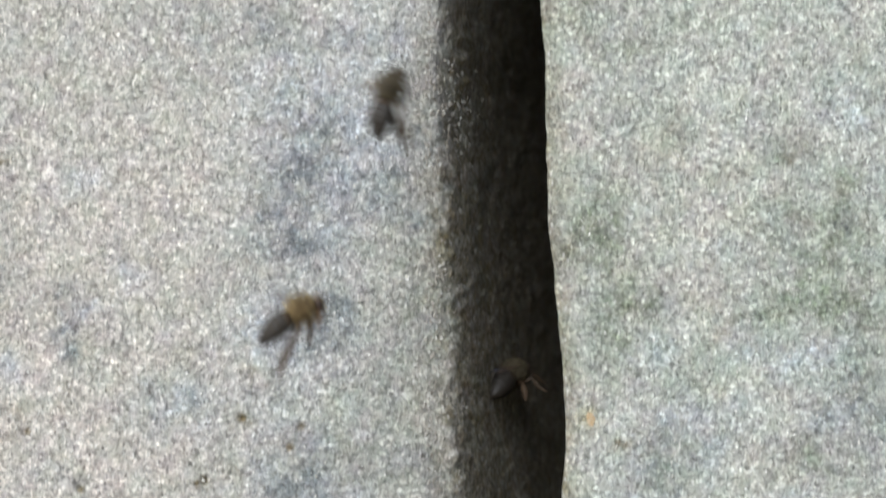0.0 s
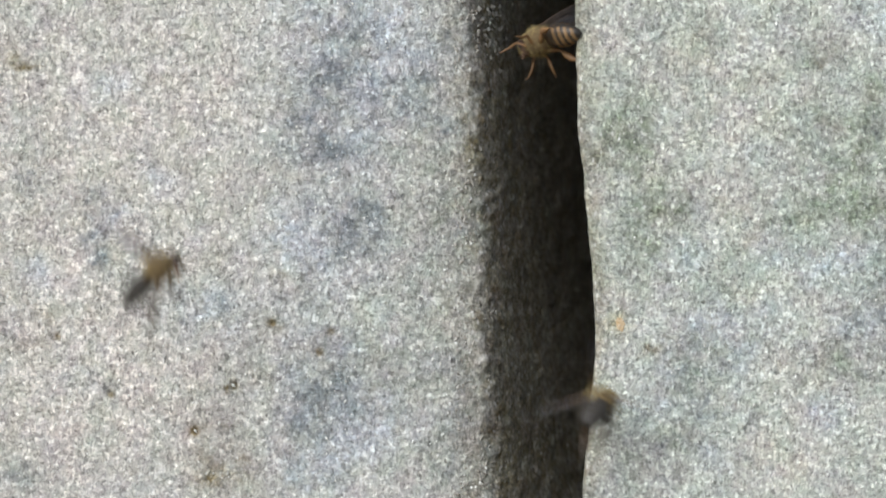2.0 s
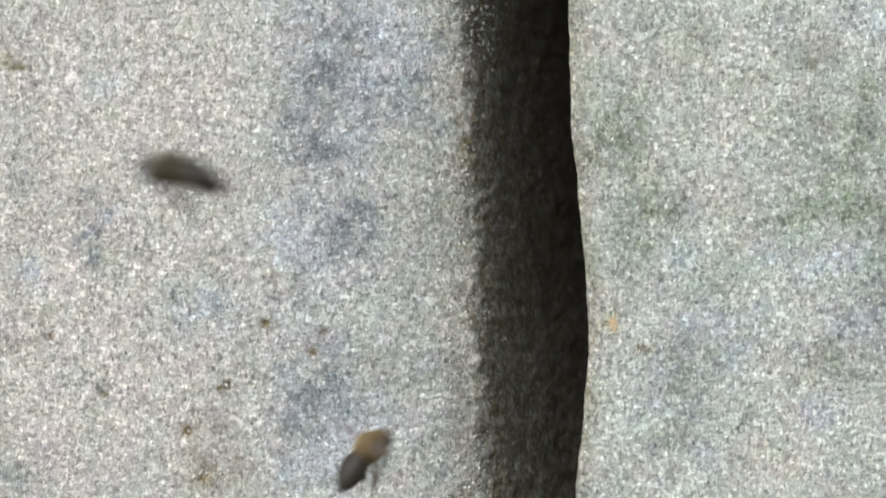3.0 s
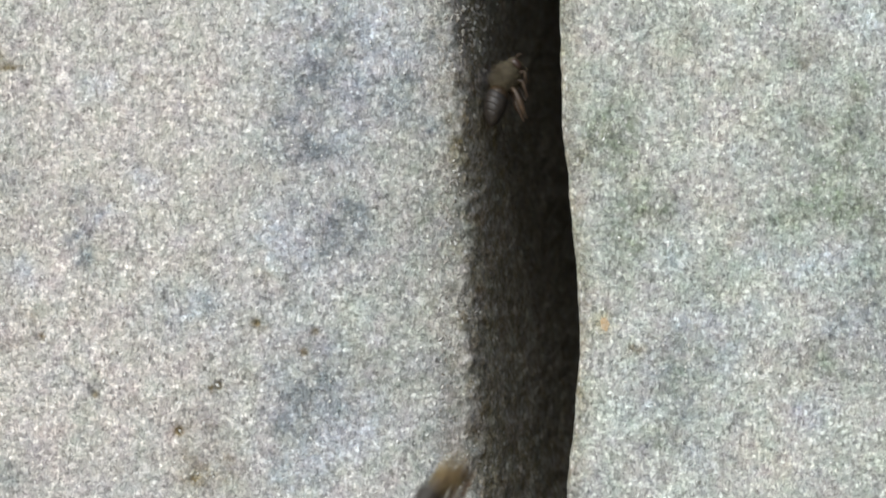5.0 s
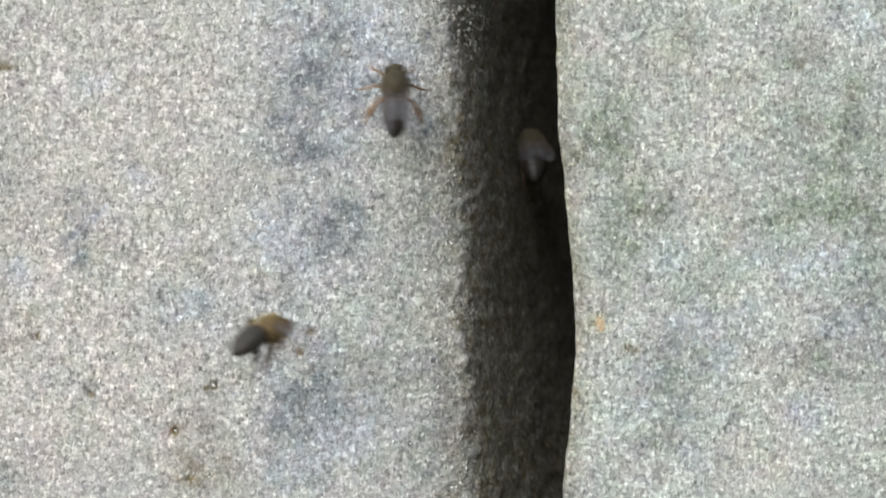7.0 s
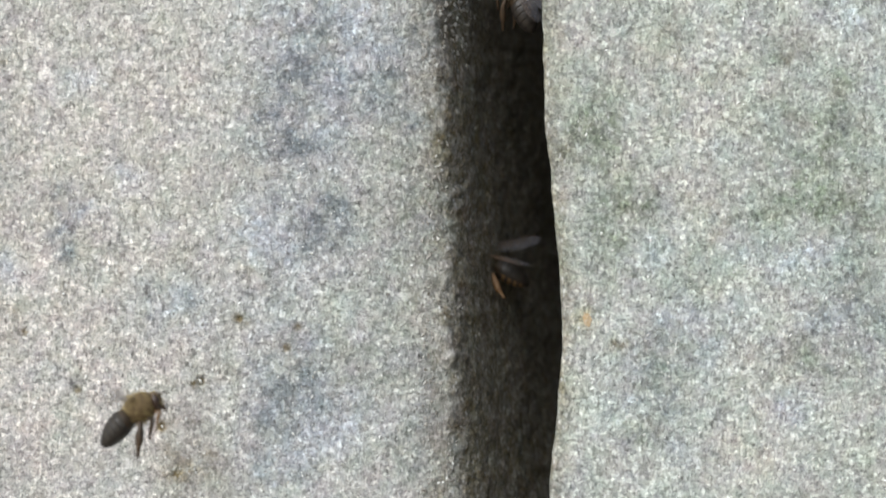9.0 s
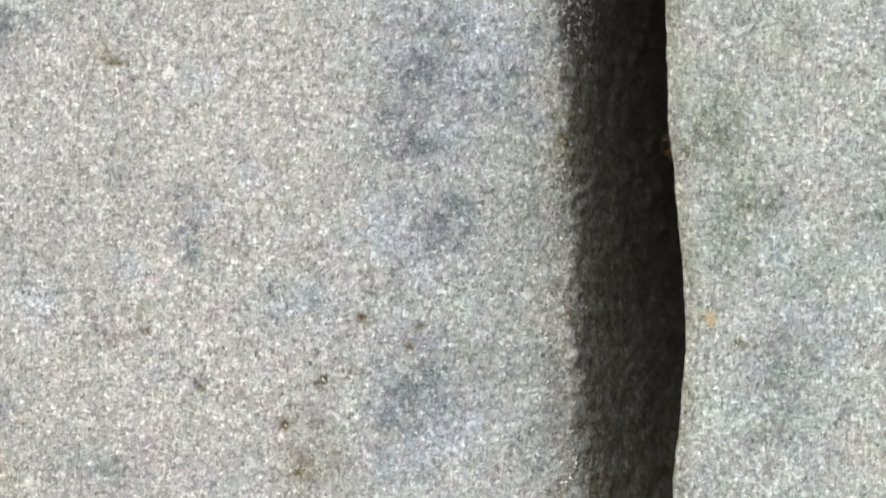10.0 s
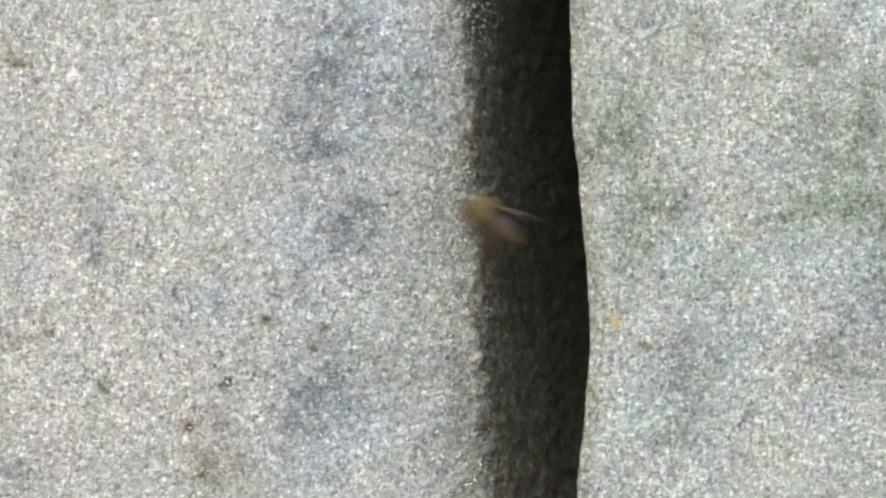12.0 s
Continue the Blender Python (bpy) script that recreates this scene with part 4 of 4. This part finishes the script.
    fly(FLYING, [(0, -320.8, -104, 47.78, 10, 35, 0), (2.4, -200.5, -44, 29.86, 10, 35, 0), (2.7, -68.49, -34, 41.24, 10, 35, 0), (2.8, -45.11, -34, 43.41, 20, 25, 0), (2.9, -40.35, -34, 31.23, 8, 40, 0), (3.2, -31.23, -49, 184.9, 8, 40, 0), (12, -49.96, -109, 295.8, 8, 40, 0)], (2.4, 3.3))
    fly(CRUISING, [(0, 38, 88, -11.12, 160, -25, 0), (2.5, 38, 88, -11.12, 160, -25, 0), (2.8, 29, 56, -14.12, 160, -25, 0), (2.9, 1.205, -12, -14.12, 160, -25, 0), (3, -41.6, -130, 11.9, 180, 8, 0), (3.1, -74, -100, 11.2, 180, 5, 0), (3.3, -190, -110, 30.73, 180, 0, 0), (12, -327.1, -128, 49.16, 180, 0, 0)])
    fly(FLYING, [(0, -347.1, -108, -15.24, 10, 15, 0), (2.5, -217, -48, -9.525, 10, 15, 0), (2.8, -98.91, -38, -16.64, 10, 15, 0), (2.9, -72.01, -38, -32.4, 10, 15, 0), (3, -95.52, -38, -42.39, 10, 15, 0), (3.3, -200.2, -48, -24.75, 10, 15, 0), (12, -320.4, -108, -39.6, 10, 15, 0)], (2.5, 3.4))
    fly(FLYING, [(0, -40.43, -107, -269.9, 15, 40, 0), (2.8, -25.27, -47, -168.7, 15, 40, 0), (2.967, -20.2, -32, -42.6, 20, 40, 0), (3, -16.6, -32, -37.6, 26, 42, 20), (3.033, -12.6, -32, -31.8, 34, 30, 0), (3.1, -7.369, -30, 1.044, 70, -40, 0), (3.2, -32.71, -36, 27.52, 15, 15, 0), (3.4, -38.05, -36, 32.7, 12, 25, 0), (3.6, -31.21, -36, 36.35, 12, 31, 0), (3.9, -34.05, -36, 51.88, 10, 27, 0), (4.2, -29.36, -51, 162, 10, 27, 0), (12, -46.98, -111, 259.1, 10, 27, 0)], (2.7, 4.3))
    fly(DARKENED_FLYING, [(0, -103.8, -109, 250.6, 10, 30, 0), (3.6, -64.89, -49, 156.6, 10, 30, 0), (4.4, -42.95, -34, 50.49, 10, 30, 0), (4.8, -10.99, -30, 36.95, 10, 38, 0), (4.9, 0.7278, -25, 36.27, 5, 48, 0), (5, 10.4, 8, 29.6, 25, 58, -20), (5.1, 12.62, 16.66, 33.69, 85, 50, 0), (5.2, 15.11, 24.6, 37.97, 85, 50, 0), (5.3, 17.68, 33.8, 43.4, 85, 50, 0), (5.45, 29, 56, 43.4, 85, 50, 0), (5.75, 38, 88, 46.4, 85, 50, 0), (12, 38, 88, 46.4, 85, 50, 0)], (4.1, 5.1))
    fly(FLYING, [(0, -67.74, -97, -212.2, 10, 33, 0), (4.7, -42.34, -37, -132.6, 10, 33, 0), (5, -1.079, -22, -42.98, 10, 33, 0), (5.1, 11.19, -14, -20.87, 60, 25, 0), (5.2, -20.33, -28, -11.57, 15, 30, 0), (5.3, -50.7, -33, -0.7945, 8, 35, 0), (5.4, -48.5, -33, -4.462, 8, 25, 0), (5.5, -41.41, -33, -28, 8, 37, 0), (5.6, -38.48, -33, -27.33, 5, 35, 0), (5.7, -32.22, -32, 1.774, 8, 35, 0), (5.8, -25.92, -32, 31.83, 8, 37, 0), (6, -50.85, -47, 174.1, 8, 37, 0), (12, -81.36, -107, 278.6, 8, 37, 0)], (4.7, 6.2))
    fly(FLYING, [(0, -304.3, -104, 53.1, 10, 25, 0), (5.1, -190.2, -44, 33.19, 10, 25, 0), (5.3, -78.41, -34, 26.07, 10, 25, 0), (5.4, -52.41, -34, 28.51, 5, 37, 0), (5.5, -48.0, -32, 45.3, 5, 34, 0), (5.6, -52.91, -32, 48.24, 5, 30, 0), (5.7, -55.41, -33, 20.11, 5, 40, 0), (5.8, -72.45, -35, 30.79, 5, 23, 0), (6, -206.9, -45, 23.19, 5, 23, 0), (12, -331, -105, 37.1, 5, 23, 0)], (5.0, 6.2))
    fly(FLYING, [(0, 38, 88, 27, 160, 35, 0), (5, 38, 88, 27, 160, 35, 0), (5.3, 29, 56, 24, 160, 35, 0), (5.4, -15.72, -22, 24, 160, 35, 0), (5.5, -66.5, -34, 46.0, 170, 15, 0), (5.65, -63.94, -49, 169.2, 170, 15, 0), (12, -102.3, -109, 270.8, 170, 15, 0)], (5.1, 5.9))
    fly(DARKENED_FLYING, [(0, -35.6, -95, 270.8, 30, -20, 0), (5.15, -22.25, -35, 169.2, 30, -20, 0), (5.4, 1.963, -20, 11.01, 30, -20, 0), (5.5, 8.6, 2.277, -24.3, 35, 12, -25), (5.6, 8.4, 2.067, -24.76, 40, 10, -20), (5.7, 12.85, 10.72, -27.23, 55, 10, 0), (5.8, 15.78, 18.21, -31.67, 70, 20, 0), (5.95, 29, 56, -31.67, 80, 20, 0), (6.25, 38, 88, -28.67, 80, 20, 0), (12, 38, 88, -28.67, 80, 20, 0)], (5.1, 5.55))
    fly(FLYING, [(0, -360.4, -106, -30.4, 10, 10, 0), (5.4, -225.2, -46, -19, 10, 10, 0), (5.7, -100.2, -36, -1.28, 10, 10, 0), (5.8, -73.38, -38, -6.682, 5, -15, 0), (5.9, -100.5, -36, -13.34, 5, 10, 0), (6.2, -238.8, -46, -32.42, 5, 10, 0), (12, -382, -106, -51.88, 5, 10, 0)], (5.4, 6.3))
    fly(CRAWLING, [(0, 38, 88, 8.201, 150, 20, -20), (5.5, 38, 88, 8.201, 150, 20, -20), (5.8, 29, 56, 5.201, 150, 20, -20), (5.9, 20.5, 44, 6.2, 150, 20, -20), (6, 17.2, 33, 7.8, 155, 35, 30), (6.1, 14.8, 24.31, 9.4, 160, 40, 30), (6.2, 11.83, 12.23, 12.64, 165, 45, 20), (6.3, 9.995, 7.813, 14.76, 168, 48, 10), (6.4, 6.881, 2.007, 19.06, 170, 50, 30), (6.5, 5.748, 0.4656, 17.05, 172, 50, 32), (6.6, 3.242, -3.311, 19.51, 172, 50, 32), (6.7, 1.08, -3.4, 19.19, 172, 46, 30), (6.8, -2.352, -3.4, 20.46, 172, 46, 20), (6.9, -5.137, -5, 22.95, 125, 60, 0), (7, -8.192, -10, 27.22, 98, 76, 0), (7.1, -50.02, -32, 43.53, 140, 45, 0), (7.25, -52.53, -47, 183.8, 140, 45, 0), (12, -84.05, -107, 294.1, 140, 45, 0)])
    fly(DARKENED_FLYING, [(0, -66.27, -97, 290.4, 40, -30, 0), (6.15, -41.42, -37, 181.5, 40, -30, 0), (6.4, -2.323, -22, 37.4, 40, -30, 0), (6.5, 18.61, 32.57, 11.1, 80, 15, 0), (6.6, 16.9, 26.94, 11.68, 95, 35, 0), (6.7, 14.52, 19.72, 12.56, 95, 35, 0), (6.8, 13.22, 15.93, 12.18, 95, 35, 0), (6.9, 15.36, 22.55, 15.23, 95, 35, 0), (7, 17.91, 31.18, 18.38, 95, 35, 0), (7.1, 19.58, 37.58, 22.48, 95, 35, 0), (7.2, 21.66, 45.77, 25.35, 95, 35, 0), (7.35, 29, 56, 25.35, 95, 35, 0), (7.65, 38, 88, 28.35, 95, 35, 0), (12, 38, 88, 28.35, 95, 35, 0)], (6.1, 6.5))
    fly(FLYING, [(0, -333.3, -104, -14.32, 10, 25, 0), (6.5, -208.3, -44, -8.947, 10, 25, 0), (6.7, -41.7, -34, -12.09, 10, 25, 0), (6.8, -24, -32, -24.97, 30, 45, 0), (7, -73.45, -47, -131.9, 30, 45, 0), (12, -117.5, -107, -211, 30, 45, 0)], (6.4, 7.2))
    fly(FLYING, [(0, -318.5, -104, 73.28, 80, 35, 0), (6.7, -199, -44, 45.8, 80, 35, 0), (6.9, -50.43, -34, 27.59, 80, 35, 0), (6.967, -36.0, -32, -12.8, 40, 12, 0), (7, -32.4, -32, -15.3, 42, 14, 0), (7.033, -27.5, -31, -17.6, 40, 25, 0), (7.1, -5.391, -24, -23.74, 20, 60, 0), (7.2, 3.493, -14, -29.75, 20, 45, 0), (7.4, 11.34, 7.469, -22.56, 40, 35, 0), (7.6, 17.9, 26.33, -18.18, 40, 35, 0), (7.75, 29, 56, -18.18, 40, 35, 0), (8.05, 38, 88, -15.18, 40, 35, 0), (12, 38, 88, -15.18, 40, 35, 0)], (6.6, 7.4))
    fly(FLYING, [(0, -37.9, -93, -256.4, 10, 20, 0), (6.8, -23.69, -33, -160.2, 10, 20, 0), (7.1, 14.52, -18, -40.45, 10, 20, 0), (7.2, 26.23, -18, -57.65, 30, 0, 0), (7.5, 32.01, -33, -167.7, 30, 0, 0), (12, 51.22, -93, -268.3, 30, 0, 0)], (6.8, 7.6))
    fly(DARKENED_FLYING, [(0, -31.4, -95, 262.7, 60, 40, 0), (6.9, -19.63, -35, 164.2, 60, 40, 0), (7.2, 3.155, -20, 39.51, 60, 40, 0), (7.4, 12.1, 14.91, 30.88, 60, 50, 0), (7.6, 18.77, 35.53, 28.31, 60, 50, 0), (7.75, 29, 56, 28.31, 60, 50, 0), (8.05, 38, 88, 31.31, 60, 50, 0), (12, 38, 88, 31.31, 60, 50, 0)], (6.9, 7.4))
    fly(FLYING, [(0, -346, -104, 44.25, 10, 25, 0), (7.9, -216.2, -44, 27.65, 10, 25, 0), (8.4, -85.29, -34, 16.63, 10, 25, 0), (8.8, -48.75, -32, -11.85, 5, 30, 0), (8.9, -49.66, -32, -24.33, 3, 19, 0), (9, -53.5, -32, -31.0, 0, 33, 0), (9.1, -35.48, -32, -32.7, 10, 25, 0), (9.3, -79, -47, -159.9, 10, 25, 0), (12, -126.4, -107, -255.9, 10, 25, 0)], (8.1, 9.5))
    fly(DARKENED_FLYING, [(0, -63.17, -109, 295, 10, 30, 0), (8, -39.48, -49, 184.4, 10, 30, 0), (8.5, -39.34, -34, 53.24, 10, 30, 0), (8.8, -19.11, -30, 36.6, 10, 50, 0), (8.9, 16.6, 6, 46.0, 140, 50, 0), (9, 17.4, 8, 46.2, 148, 55, -20), (9.1, 18.6, 16, 46.5, 130, 60, -10), (9.2, 20.8, 30, 45, 110, 70, 0), (9.35, 29, 56, 41.5, 95, 78, 0), (9.65, 38, 88, 44.5, 95, 78, 0), (12, 38, 88, 44.5, 95, 78, 0)], (8.2, 8.9))
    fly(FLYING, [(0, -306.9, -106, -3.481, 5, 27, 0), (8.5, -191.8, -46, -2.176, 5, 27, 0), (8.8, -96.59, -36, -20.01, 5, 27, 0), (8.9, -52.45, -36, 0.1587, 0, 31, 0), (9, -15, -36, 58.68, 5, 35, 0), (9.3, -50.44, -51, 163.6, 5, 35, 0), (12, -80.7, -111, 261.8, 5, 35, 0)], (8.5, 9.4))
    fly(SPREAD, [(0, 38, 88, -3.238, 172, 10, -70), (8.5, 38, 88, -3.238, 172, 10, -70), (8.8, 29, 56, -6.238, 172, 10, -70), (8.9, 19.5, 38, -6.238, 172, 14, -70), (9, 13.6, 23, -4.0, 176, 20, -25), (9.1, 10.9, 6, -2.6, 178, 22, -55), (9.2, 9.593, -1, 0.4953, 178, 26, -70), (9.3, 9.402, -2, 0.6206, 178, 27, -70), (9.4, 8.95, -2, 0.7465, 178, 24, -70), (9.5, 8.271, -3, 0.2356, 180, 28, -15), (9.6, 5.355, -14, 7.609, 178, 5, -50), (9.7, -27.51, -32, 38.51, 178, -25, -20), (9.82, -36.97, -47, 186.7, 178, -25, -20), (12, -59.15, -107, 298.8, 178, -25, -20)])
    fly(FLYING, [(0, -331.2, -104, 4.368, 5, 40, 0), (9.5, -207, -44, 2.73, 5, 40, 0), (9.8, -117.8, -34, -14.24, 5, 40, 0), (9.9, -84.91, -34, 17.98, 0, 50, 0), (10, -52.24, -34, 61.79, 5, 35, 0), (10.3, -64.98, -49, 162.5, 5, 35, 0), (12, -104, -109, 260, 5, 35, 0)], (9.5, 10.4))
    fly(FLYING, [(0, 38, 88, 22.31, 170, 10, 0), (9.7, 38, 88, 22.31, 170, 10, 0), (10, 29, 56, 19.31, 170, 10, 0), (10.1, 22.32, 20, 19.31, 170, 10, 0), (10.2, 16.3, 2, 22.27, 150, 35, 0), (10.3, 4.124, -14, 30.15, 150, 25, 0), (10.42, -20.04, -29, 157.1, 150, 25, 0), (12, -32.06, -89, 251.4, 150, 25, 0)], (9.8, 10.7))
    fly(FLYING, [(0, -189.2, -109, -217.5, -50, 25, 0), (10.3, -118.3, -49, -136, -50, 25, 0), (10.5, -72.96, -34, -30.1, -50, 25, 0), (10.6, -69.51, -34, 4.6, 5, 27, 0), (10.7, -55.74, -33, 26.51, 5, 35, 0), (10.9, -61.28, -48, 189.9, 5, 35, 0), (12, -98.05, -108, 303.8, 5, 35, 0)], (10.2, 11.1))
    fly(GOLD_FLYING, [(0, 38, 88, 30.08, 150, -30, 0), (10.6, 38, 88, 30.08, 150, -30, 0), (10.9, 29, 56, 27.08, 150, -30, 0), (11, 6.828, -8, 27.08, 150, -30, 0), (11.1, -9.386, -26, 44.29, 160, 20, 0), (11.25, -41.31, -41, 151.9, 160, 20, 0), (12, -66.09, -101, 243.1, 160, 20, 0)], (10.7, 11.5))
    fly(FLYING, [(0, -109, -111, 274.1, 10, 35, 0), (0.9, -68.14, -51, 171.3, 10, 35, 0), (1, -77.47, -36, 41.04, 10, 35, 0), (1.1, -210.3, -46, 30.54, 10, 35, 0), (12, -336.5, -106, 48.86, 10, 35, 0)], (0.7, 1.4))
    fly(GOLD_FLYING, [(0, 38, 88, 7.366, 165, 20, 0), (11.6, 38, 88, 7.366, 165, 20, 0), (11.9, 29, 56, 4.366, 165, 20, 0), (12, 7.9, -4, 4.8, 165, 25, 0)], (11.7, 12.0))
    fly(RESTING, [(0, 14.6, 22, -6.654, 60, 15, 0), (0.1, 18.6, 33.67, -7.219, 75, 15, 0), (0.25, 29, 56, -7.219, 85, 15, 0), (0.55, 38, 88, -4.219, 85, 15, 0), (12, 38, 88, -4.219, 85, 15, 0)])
    for model in (FLYING, DARKENED_FLYING, DARKENED_TRAILING, TRAILING, CRUISING, CRAWLING, GOLD_FLYING, GOLD_RESTING, RESTING, SPREAD):
        for ob in (*model.children_recursive, model):
            bpy.data.objects.remove(ob)


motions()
